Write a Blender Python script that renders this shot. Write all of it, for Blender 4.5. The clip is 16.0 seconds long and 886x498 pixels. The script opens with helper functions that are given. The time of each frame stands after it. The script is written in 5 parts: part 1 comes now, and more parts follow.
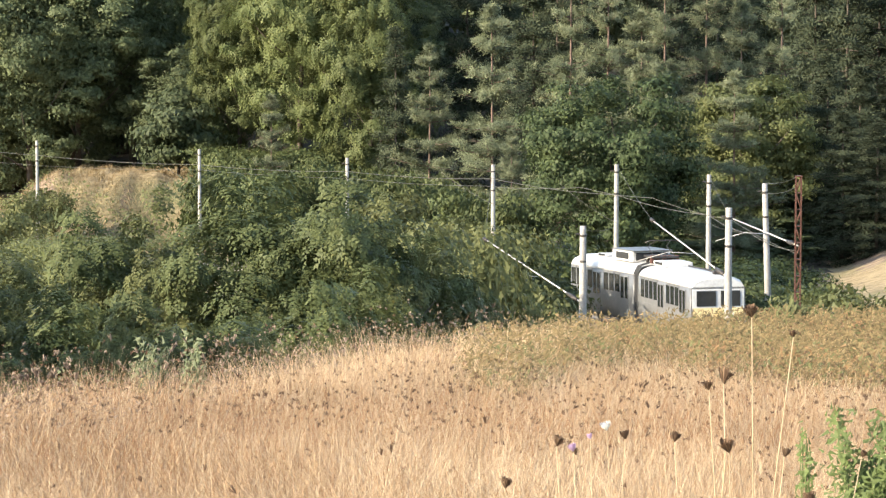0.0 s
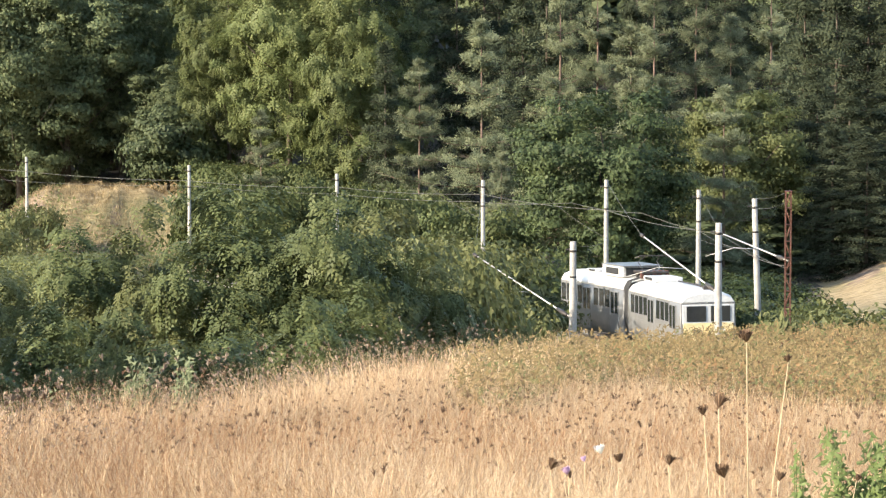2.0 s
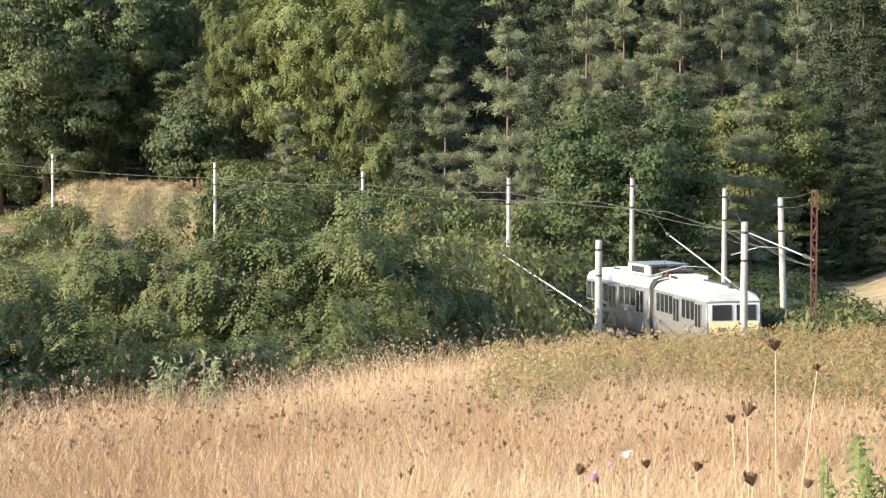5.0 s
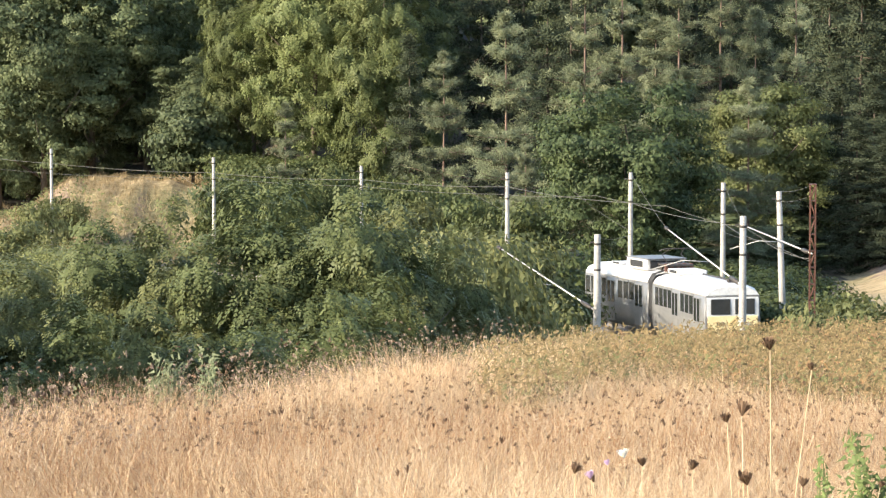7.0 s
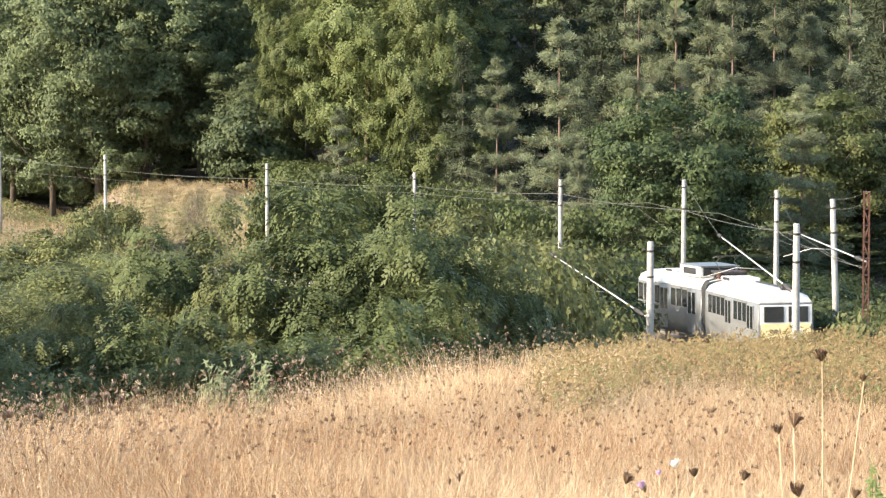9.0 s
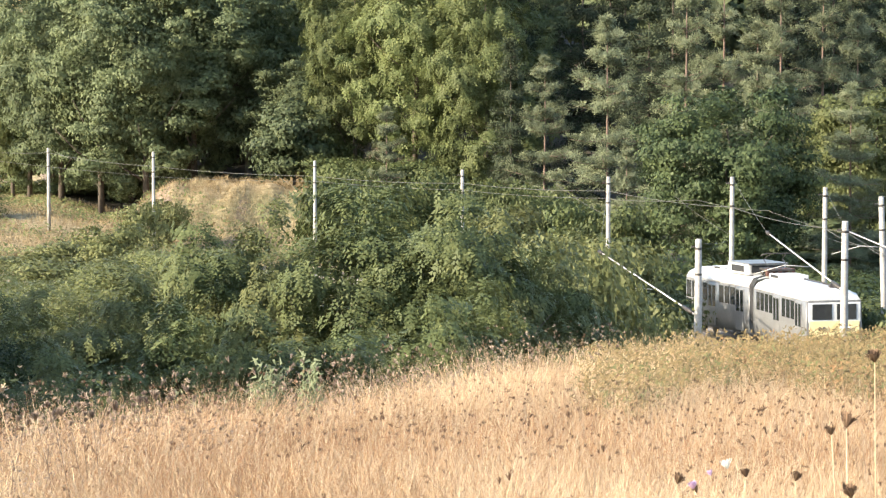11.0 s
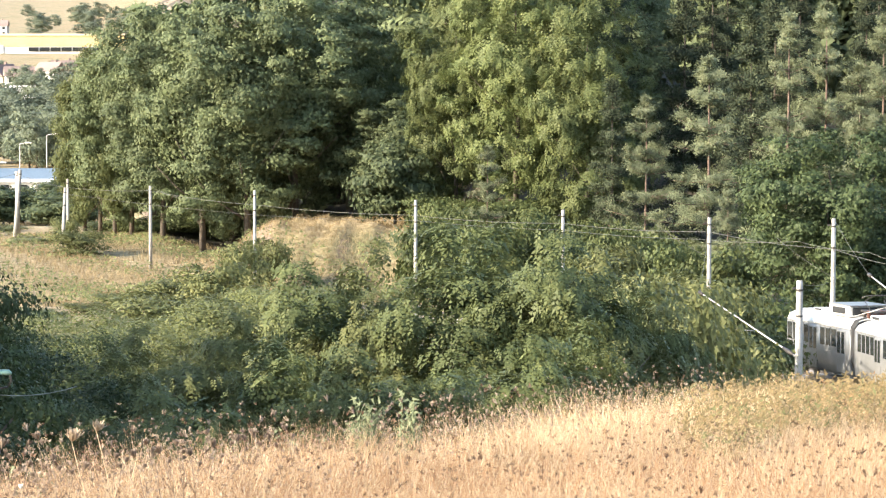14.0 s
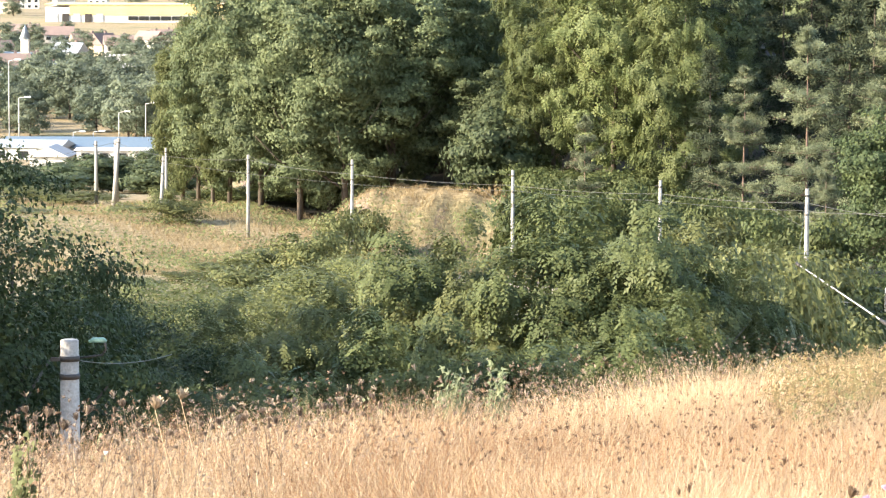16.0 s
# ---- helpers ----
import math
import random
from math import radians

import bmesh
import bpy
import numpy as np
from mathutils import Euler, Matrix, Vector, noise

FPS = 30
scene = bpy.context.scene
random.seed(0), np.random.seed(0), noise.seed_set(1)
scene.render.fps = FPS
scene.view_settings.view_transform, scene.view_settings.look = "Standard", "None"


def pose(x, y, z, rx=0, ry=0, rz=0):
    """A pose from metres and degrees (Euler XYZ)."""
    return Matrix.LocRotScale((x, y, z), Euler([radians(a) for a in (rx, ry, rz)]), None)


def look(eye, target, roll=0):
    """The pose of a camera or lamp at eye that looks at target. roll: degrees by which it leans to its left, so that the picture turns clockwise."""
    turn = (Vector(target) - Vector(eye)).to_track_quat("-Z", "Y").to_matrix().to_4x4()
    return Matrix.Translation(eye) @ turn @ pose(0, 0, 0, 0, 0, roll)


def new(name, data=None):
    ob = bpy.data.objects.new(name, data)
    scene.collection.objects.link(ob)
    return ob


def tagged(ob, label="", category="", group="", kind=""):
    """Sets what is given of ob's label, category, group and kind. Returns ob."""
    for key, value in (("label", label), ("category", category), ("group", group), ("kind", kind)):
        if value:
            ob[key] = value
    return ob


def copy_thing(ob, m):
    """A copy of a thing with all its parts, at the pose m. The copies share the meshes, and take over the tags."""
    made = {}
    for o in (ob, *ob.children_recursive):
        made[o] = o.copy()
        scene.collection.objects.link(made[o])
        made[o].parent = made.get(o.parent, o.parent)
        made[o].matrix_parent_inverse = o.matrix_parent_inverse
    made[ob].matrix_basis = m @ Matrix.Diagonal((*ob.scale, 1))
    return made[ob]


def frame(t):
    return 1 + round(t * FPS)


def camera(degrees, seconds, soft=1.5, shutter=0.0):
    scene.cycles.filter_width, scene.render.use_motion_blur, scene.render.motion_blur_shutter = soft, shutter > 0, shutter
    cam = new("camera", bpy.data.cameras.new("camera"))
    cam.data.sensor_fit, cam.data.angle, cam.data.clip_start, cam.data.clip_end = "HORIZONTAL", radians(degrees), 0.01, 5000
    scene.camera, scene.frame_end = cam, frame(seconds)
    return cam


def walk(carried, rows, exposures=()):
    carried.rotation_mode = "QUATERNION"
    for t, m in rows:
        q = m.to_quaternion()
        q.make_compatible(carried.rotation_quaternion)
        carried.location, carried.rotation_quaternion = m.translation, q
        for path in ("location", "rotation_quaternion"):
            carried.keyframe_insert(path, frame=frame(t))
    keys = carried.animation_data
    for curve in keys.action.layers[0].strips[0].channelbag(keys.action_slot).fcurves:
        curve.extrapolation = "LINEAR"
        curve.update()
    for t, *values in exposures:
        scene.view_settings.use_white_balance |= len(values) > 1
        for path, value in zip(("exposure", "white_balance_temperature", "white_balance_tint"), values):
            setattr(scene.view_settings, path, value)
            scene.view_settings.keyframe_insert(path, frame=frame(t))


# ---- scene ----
cam = camera(15, 16.0, soft=1.3)
PATH = [  # seconds, eye x y z, bearing, pitch, lean in degrees
    (0, -0, 0, 1.6, -0, -5.835, -0.003),
    (0.5, -0.017, 0, 1.605, -1.134, -5.745, 0.022),
    (1, -0.015, 0, 1.611, -1.241, -5.63, -0.086),
    (1.5, -0.009, 0, 1.614, -0.637, -5.557, -0.174),
    (2, -0.012, 0, 1.625, 0.176, -5.577, -0.099),
    (2.5, -0.022, 0, 1.625, -0.68, -5.522, -0.069),
    (3, -0.011, 0, 1.633, -0.248, -5.474, 0.04),
    (3.5, -0.004, 0, 1.637, 0.248, -5.514, 0.049),
    (4, -0.01, 0, 1.642, 0.043, -5.592, 0.009),
    (4.5, -0.021, 0, 1.646, -0.241, -5.604, 0.056),
    (7, -0.01, 0, 1.662, -0.24, -5.716, -0.073),
    (7.5, -0.008, 0, 1.665, -0.503, -5.684, -0.049),
    (8, -0.009, 0, 1.667, -0.737, -5.646, -0.023),
    (8.5, -0.006, 0, 1.669, -0.993, -5.604, -0.019),
    (11, -0.018, 0, 1.68, -1.961, -5.654, -0.065),
    (11.5, -0.019, 0, 1.679, -2.495, -5.737, -0.098),
    (12, -0.016, 0, 1.679, -2.615, -5.525, -0.18),
    (12.5, -0.013, 0, 1.681, -2.661, -5.391, -0.211),
    (13, 0.006, 0, 1.681, -2.768, -5.263, 0.082),
    (13.5, -0.001, 0, 1.679, -3.114, -5.025, 0.075),
    (14, -0.009, 0, 1.681, -3.681, -4.979, 0.126),
    (14.5, -0.002, 0, 1.681, -3.125, -4.895, 0.146),
    (15, -0.015, 0, 1.679, -4.201, -5.184, 0.249),
    (15.5, 0.009, 0, 1.681, -4.895, -5.402, 0.243),
    (16, 0.054, 0, 1.68, -5.352, -5.496, 0.224),
]


def aim(x, y, z, bearing, pitch, lean):
    b, p = radians(bearing), radians(pitch)
    way = Vector((math.sin(b) * math.cos(p), math.cos(b) * math.cos(p), math.sin(p)))
    return look((x, y, z), Vector((x, y, z)) + way * 100, lean)


walk(cam, [(r[0], aim(*r[1:])) for r in PATH], [(0, 1.2), (8, 1.29), (10, 1.41), (13, 1.55), (15, 1.73), (16, 1.7)])

# ---- light ----
SUN_BEARING, SUN_HEIGHT = -116, 23
world = bpy.data.worlds.new("sky")
scene.world = world
world.use_nodes = True
sky = world.node_tree.nodes.new("ShaderNodeTexSky")
sky.sky_type, sky.sun_disc = "NISHITA", False
sky.sun_elevation, sky.sun_rotation = radians(SUN_HEIGHT), radians(SUN_BEARING)
background = world.node_tree.nodes["Background"]
background.inputs["Strength"].default_value = 0.2
world.node_tree.links.new(sky.outputs["Color"], background.inputs["Color"])
sun_data = bpy.data.lights.new("sun", "SUN")
sun_data.energy, sun_data.angle, sun_data.color = 4.9, radians(0.6), (1.0, 0.88, 0.7)
sun = new("sun", sun_data)
sb, se = radians(SUN_BEARING), radians(SUN_HEIGHT)
sun.matrix_world = look(Vector((math.sin(sb) * math.cos(se), math.cos(sb) * math.cos(se), math.sin(se))) * 300, (0, 0, 0))

# ---- materials ----


def material(name):
    m = bpy.data.materials.new(name)
    m.use_nodes = True
    return m, m.node_tree.nodes, m.node_tree.links, m.node_tree.nodes["Principled BSDF"]


def ramp_node(nodes, stops):
    r = nodes.new("ShaderNodeValToRGB")
    while len(r.color_ramp.elements) < len(stops):
        r.color_ramp.elements.new(0.5)
    for e, (at, col) in zip(r.color_ramp.elements, stops):
        e.position, e.color = at, (*col, 1)
    return r


def noise_node(nodes, links, scale, detail=4, coord="Object", rough=0.55):
    tc = nodes.new("ShaderNodeTexCoord")
    n = nodes.new("ShaderNodeTexNoise")
    n.inputs["Scale"].default_value, n.inputs["Detail"].default_value = scale, detail
    n.inputs["Roughness"].default_value = rough
    links.new(tc.outputs[coord], n.inputs["Vector"])
    return n


def surface(name, dark, light, scale=3.0, fine=40.0, rough=0.7, metal=0.0, bump=0.2, grime=None):
    """Two scales of variation between two tones, with fine relief."""
    m, nodes, links, b = material(name)
    a = noise_node(nodes, links, scale)
    c = noise_node(nodes, links, fine, 6)
    mix = nodes.new("ShaderNodeMath")
    mix.operation = "MULTIPLY_ADD"
    mix.inputs[1].default_value = 0.45
    links.new(c.outputs["Fac"], mix.inputs[0])
    half = nodes.new("ShaderNodeMath")
    half.operation = "MULTIPLY"
    half.inputs[1].default_value = 0.55
    links.new(a.outputs["Fac"], half.inputs[0])
    links.new(half.outputs[0], mix.inputs[2])
    stops = [(0.32, dark), (0.66, light)] if grime is None else [(0.28, grime), (0.42, dark), (0.66, light)]
    r = ramp_node(nodes, stops)
    links.new(mix.outputs[0], r.inputs["Fac"])
    links.new(r.outputs["Color"], b.inputs["Base Color"])
    b.inputs["Roughness"].default_value, b.inputs["Metallic"].default_value = rough, metal
    if bump:
        bn = nodes.new("ShaderNodeBump")
        bn.inputs["Strength"].default_value, bn.inputs["Distance"].default_value = bump, 0.02
        links.new(c.outputs["Fac"], bn.inputs["Height"])
        links.new(bn.outputs["Normal"], b.inputs["Normal"])
    return m


def foliage(name, tones, patch=0.35, through_light=0.25, rough=0.55, odd=None, each=0.3):
    """Leaves: each blade takes its own tone, larger patches drift, and some light passes through."""
    m, nodes, links, b = material(name)
    geo = nodes.new("ShaderNodeNewGeometry")
    n = noise_node(nodes, links, patch, 6, rough=0.72)
    info = nodes.new("ShaderNodeObjectInfo")
    add = nodes.new("ShaderNodeMath")
    add.operation = "MULTIPLY_ADD"
    add.inputs[1].default_value = each
    links.new(geo.outputs["Random Per Island"], add.inputs[0])
    half = nodes.new("ShaderNodeMath")
    half.operation = "MULTIPLY"
    half.inputs[1].default_value = 0.95 - each
    wide = nodes.new("ShaderNodeMapRange")
    wide.inputs["From Min"].default_value, wide.inputs["From Max"].default_value = 0.33, 0.67
    links.new(n.outputs["Fac"], wide.inputs["Value"])
    links.new(wide.outputs["Result"], half.inputs[0])
    links.new(half.outputs[0], add.inputs[2])
    stops = [(0.15 + 0.7 * i / (len(tones) - 1), t) for i, t in enumerate(tones)]
    if odd:
        stops.append((0.93, odd))
    r = ramp_node(nodes, stops)
    links.new(add.outputs[0], r.inputs["Fac"])
    hsv = nodes.new("ShaderNodeHueSaturation")
    val = nodes.new("ShaderNodeMapRange")
    val.inputs["To Min"].default_value, val.inputs["To Max"].default_value = 0.82, 1.2
    links.new(info.outputs["Random"], val.inputs["Value"])
    links.new(val.outputs["Result"], hsv.inputs["Value"])
    links.new(r.outputs["Color"], hsv.inputs["Color"])
    links.new(hsv.outputs["Color"], b.inputs["Base Color"])
    b.inputs["Roughness"].default_value = rough
    b.inputs["Specular IOR Level"].default_value = 0.15
    t = nodes.new("ShaderNodeBsdfTranslucent")
    links.new(hsv.outputs["Color"], t.inputs["Color"])
    mixer = nodes.new("ShaderNodeMixShader")
    mixer.inputs["Fac"].default_value = through_light
    links.new(b.outputs["BSDF"], mixer.inputs[1])
    links.new(t.outputs["BSDF"], mixer.inputs[2])
    links.new(mixer.outputs["Shader"], nodes["Material Output"].inputs["Surface"])
    return m


OAK = foliage("oak_leaves", [(0.074, 0.094, 0.046), (0.122, 0.146, 0.07), (0.172, 0.196, 0.097)], through_light=0.28)
LINDEN = foliage("linden_leaves", [(0.075, 0.094, 0.034), (0.115, 0.134, 0.05), (0.16, 0.176, 0.072)], through_light=0.3)
MAPLE = foliage("maple_leaves", [(0.034, 0.05, 0.022), (0.062, 0.084, 0.035), (0.105, 0.13, 0.052)], odd=(0.2, 0.19, 0.05))
MUGWORT = foliage("mugwort_leaves", [(0.1, 0.12, 0.065), (0.15, 0.17, 0.09), (0.2, 0.21, 0.12)])
GRASS_SEED = foliage("grass_seed", [(0.22, 0.14, 0.075), (0.33, 0.23, 0.125), (0.42, 0.31, 0.18)], patch=3, through_light=0.1, rough=0.8, each=0.58)
PALE_HEAD = foliage("pale_seed_heads", [(0.24, 0.18, 0.12), (0.4, 0.31, 0.21), (0.55, 0.45, 0.32)], patch=3, through_light=0.1, rough=0.8)
GREY_LEAF = foliage("grey_leaves", [(0.05, 0.07, 0.035), (0.085, 0.105, 0.05), (0.12, 0.14, 0.07)])
LOCUST_WARM = foliage("locust_leaves_turning", [(0.086, 0.095, 0.036), (0.13, 0.139, 0.053), (0.185, 0.188, 0.075)], odd=(0.3, 0.22, 0.07))
HERB = foliage("fresh_herb", [(0.075, 0.105, 0.033), (0.12, 0.158, 0.05), (0.18, 0.218, 0.08)], patch=6)
LOCUST = foliage("locust_leaves", [(0.06, 0.075, 0.029), (0.097, 0.115, 0.044), (0.143, 0.159, 0.063)], odd=(0.2, 0.17, 0.05))
SHRUB = foliage("shrub_leaves", [(0.075, 0.086, 0.034), (0.122, 0.13, 0.051), (0.18, 0.176, 0.074)], odd=(0.28, 0.2, 0.07))
GREEN_SHRUB = foliage("green_shrub_leaves", [(0.05, 0.067, 0.025), (0.086, 0.102, 0.038), (0.135, 0.143, 0.055)])
PINE = foliage("pine_needles", [(0.098, 0.112, 0.062), (0.156, 0.172, 0.098), (0.225, 0.24, 0.142)], patch=0.5, through_light=0.2, rough=0.85, each=0.16)
SPRUCE = foliage("spruce_needles", [(0.032, 0.041, 0.023), (0.053, 0.064, 0.036), (0.084, 0.097, 0.055)], patch=0.5, through_light=0.2, rough=0.85)
STRAW = foliage("dry_grass", [(0.29, 0.172, 0.092), (0.58, 0.405, 0.24), (0.85, 0.69, 0.47)], patch=0.45, through_light=0.4, rough=0.7, each=0.58)
RUSTY = foliage("rusty_grass", [(0.17, 0.08, 0.037), (0.3, 0.155, 0.074), (0.45, 0.27, 0.14)], patch=0.6, through_light=0.35, rough=0.7, each=0.58)
WEED = foliage("withering_weeds", [(0.1, 0.08, 0.038), (0.175, 0.13, 0.06), (0.27, 0.195, 0.095)], patch=0.8, through_light=0.2, rough=0.7, each=0.58)
SEED = foliage("dry_seed_heads", [(0.065, 0.04, 0.025), (0.13, 0.08, 0.05), (0.22, 0.145, 0.09)], patch=2, through_light=0.1, rough=0.8, each=0.58)
STALK = foliage("dry_stalks", [(0.4, 0.28, 0.16), (0.56, 0.43, 0.27), (0.68, 0.56, 0.38)], patch=3, through_light=0.1, rough=0.7, each=0.58)
DRY_GREY = foliage("weathered_seed_heads", [(0.1, 0.07, 0.05), (0.2, 0.15, 0.11), (0.34, 0.27, 0.2)], patch=3, through_light=0.1, rough=0.8, each=0.58)
YELLOWING = foliage("yellowing_leaves", [(0.085, 0.102, 0.04), (0.13, 0.146, 0.058), (0.18, 0.187, 0.08)], through_light=0.45, odd=(0.3, 0.26, 0.09))
# Paler, flatter greens: the distance haze is mixed into the leaf colour.
HAZE_LEAF = foliage("haze_pale_leaves", [(0.12, 0.145, 0.095), (0.155, 0.18, 0.122), (0.195, 0.22, 0.155)], patch=0.08, through_light=0.3)
# Leaf tones darkened so that the colour itself carries the woodland shade.
SHADE_LEAF = foliage("shade_dark_leaves", [(0.026, 0.037, 0.015), (0.044, 0.06, 0.023), (0.068, 0.085, 0.033)])
MEADOW = foliage("meadow_straw", [(0.17, 0.125, 0.066), (0.27, 0.205, 0.115), (0.38, 0.3, 0.18)], patch=0.2, through_light=0.2, rough=0.8)
RUST_WEED = foliage("rust_brown_weeds", [(0.09, 0.052, 0.026), (0.165, 0.098, 0.047), (0.25, 0.155, 0.078)], patch=0.8, through_light=0.15, rough=0.75, each=0.4)
HAZEL = foliage("hazel_leaves", [(0.098, 0.11, 0.041), (0.15, 0.16, 0.06), (0.21, 0.21, 0.084)], odd=(0.28, 0.23, 0.085))
BARK = surface("bark", (0.045, 0.035, 0.026), (0.11, 0.085, 0.06), 2, 14, 0.9, bump=0.6)
PINE_BARK = surface("pine_bark", (0.09, 0.06, 0.045), (0.2, 0.135, 0.1), 1.5, 12, 0.9, bump=0.6)
CONCRETE = surface("weathered_concrete", (0.26, 0.238, 0.212), (0.46, 0.43, 0.385), 1.2, 22, 0.85, grime=(0.22, 0.2, 0.18))
RUST = surface("rusted_steel", (0.06, 0.026, 0.018), (0.13, 0.055, 0.036), 2, 30, 0.75, 0.2)
IRON = surface("dark_iron", (0.035, 0.03, 0.028), (0.09, 0.08, 0.072), 3, 30, 0.6, 0.5)
TUBE = surface("galvanised_tube", (0.34, 0.32, 0.29), (0.55, 0.53, 0.5), 2, 25, 0.5, 0.3)
WIRE = surface("wire_metal", (0.07, 0.066, 0.056), (0.13, 0.124, 0.105), 2, 20, 0.6, 0.2, bump=0)
PORCELAIN = surface("insulator_glaze", (0.1, 0.2, 0.16), (0.2, 0.32, 0.27), 4, 30, 0.25, bump=0)
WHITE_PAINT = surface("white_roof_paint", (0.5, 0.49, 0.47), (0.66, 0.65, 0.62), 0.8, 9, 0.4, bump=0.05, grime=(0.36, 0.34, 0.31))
# Grey deepened to paint the shade on the tram's sides; grime stays separate.
SHADE_SIDE_PAINT = surface("shade_grey_side_paint", (0.13, 0.13, 0.128), (0.19, 0.19, 0.185), 0.8, 9, 0.4, bump=0.05, grime=(0.17, 0.165, 0.155))
YELLOW_PAINT = surface("yellow_paint", (0.66, 0.52, 0.25), (0.76, 0.62, 0.34), 1.5, 12, 0.4, bump=0.05)
RUBBER = surface("black_rubber", (0.012, 0.012, 0.012), (0.03, 0.03, 0.03), 3, 30, 0.8)
GLASS = surface("dark_window_glass", (0.015, 0.018, 0.02), (0.03, 0.034, 0.036), 1, 8, 0.08, bump=0)
LENS = surface("lamp_lens", (0.6, 0.58, 0.5), (0.75, 0.72, 0.65), 3, 20, 0.15, bump=0)
GRAVEL = surface("track_ballast", (0.13, 0.11, 0.095), (0.3, 0.27, 0.24), 1.5, 16, 0.95, bump=0.8)
PLASTER = surface("pale_plaster", (0.5, 0.48, 0.44), (0.64, 0.62, 0.58), 0.2, 3, 0.9)
CREAM = surface("cream_plaster", (0.6, 0.5, 0.34), (0.72, 0.62, 0.45), 0.2, 3, 0.9)
# Tile red greyed to paint in the haze over the far town.
TILES = surface("hazed_red_tiles", (0.19, 0.135, 0.115), (0.28, 0.205, 0.175), 0.3, 5, 0.85)
GREY_ROOF = surface("grey_metal_roof", (0.3, 0.33, 0.36), (0.46, 0.5, 0.54), 0.1, 2, 0.5, 0.2)
BLUE_ROOF = surface("blue_metal_roof", (0.11, 0.15, 0.18), (0.18, 0.225, 0.26), 0.1, 2, 0.45, 0.2)
ORANGE_BAND = surface("yellow_cladding", (0.6, 0.43, 0.18), (0.68, 0.51, 0.25), 0.1, 2, 0.5)
PETAL = surface("white_petals", (0.72, 0.71, 0.66), (0.85, 0.84, 0.8), 20, 80, 0.7, bump=0)
PURPLE = surface("purple_petals", (0.48, 0.31, 0.48), (0.6, 0.43, 0.58), 20, 80, 0.7, bump=0)
RED_PAINT = surface("red_paint", (0.5, 0.04, 0.03), (0.6, 0.07, 0.05), 2, 12, 0.5)

# ---- ground ----
TRACK = [(40, 40), (31, 70), (22, 105), (16.2, 130), (12.2, 147), (8, 164), (3.2, 182), (-4, 200), (-14, 217), (-25, 235), (-37, 256), (-52, 276), (-74, 298), (-110, 322)]


def step(a, b, v):
    t = np.clip((v - a) / (b - a), 0, 1)
    return t * t * (3 - 2 * t)


def rough_field(x, y):
    """Cheap rolling unevenness."""
    return (0.10 * np.sin(x * 0.55 + 1.3) * np.cos(y * 0.41) + 0.06 * np.sin(x * 1.3 + y * 0.9) + 0.03 * np.sin(x * 3.1 - y * 2.3))


def field_edge(x):
    """Where the field breaks off towards the valley."""
    return np.interp(x, [-30, -8, -4.2, -3.5, -2.8, -2.0, -1.3, -0.4, 1.6, 5, 15, 60], [-45, 12, 18.0, 18.8, 20.8, 24.0, 26.8, 30.5, 38, 40, 42, 45])


def ground_height(x, y):
    x, y = np.asarray(x, float), np.asarray(y, float)
    r = np.hypot(x, y) + 1e-6
    b = np.degrees(np.arctan2(x, y))
    field = -0.095 * np.clip(y, -30, 60) + 0.35 * rough_field(x, y)
    over = y - field_edge(x)
    valley = np.interp(r, [50, 120, 147, 172, 255, 330], [-13.5, -17.6, -18.5, -19.2, -24.0, -28.2]) + 0.8 * rough_field(x * 0.3, y * 0.3)
    wooded = step(-9.0, -5.5, b) * step(130, 60, np.abs(b))
    hill = wooded * 0.17 * np.clip(r - np.interp(b, [-4.2, -2.5], [318, 262]), 0, 420)
    east = step(6.6, 8.0, b) * step(60, 40, np.abs(b)) * 0.03 * np.clip(r - 165, 0, 90)
    plain = (1 - wooded) * (-0.045) * np.clip(r - 330, 0, 330)
    gully = 1.6 * np.sin(x * 0.42 + 0.8) + 0.5 * np.sin(x * 1.1 + 1 + 0.2 * y)
    mound = 4.6 * np.exp(-(np.clip(np.abs(x + 24) - 8, 0, None) / 5.2) ** 2) * (1 + 0.05 * np.sin(x * 0.8 + 0.3 * y) + 0.03 * np.sin(x * 2.3)) * (0.5 * step(260, 274, y + gully) + 0.5 * step(270, 281, y + gully)) * step(345, 300, y)
    bank = 2.6 * step(258, 296, r) * step(-7.0, -8.8, b) * step(-40, -20, b) * step(440, 340, r)
    low = valley + hill + east + plain + mound + bank
    t = step(0, 36, over)
    return field * (1 - t) + low * t


def terrain():
    xs = np.concatenate([-np.geomspace(3800, 150, 26), np.linspace(-140, -42, 50), np.linspace(-40, 40, 161), np.linspace(42, 140, 34), np.geomspace(150, 3800, 22)])
    ys = np.concatenate([-np.geomspace(1500, 30, 14), np.linspace(-25, 0, 8), np.linspace(2, 60, 117), np.linspace(61, 380, 214), np.geomspace(390, 4800, 60)])
    gx, gy = np.meshgrid(xs, ys)
    gz = ground_height(gx, gy)
    n, k = len(xs), len(ys)
    verts = np.stack([gx, gy, gz], -1).reshape(-1, 3)
    i = (np.arange(k - 1)[:, None] * n + np.arange(n - 1)[None]).reshape(-1)
    return verts, np.stack([i, i + 1, i + n + 1, i + n], 1)


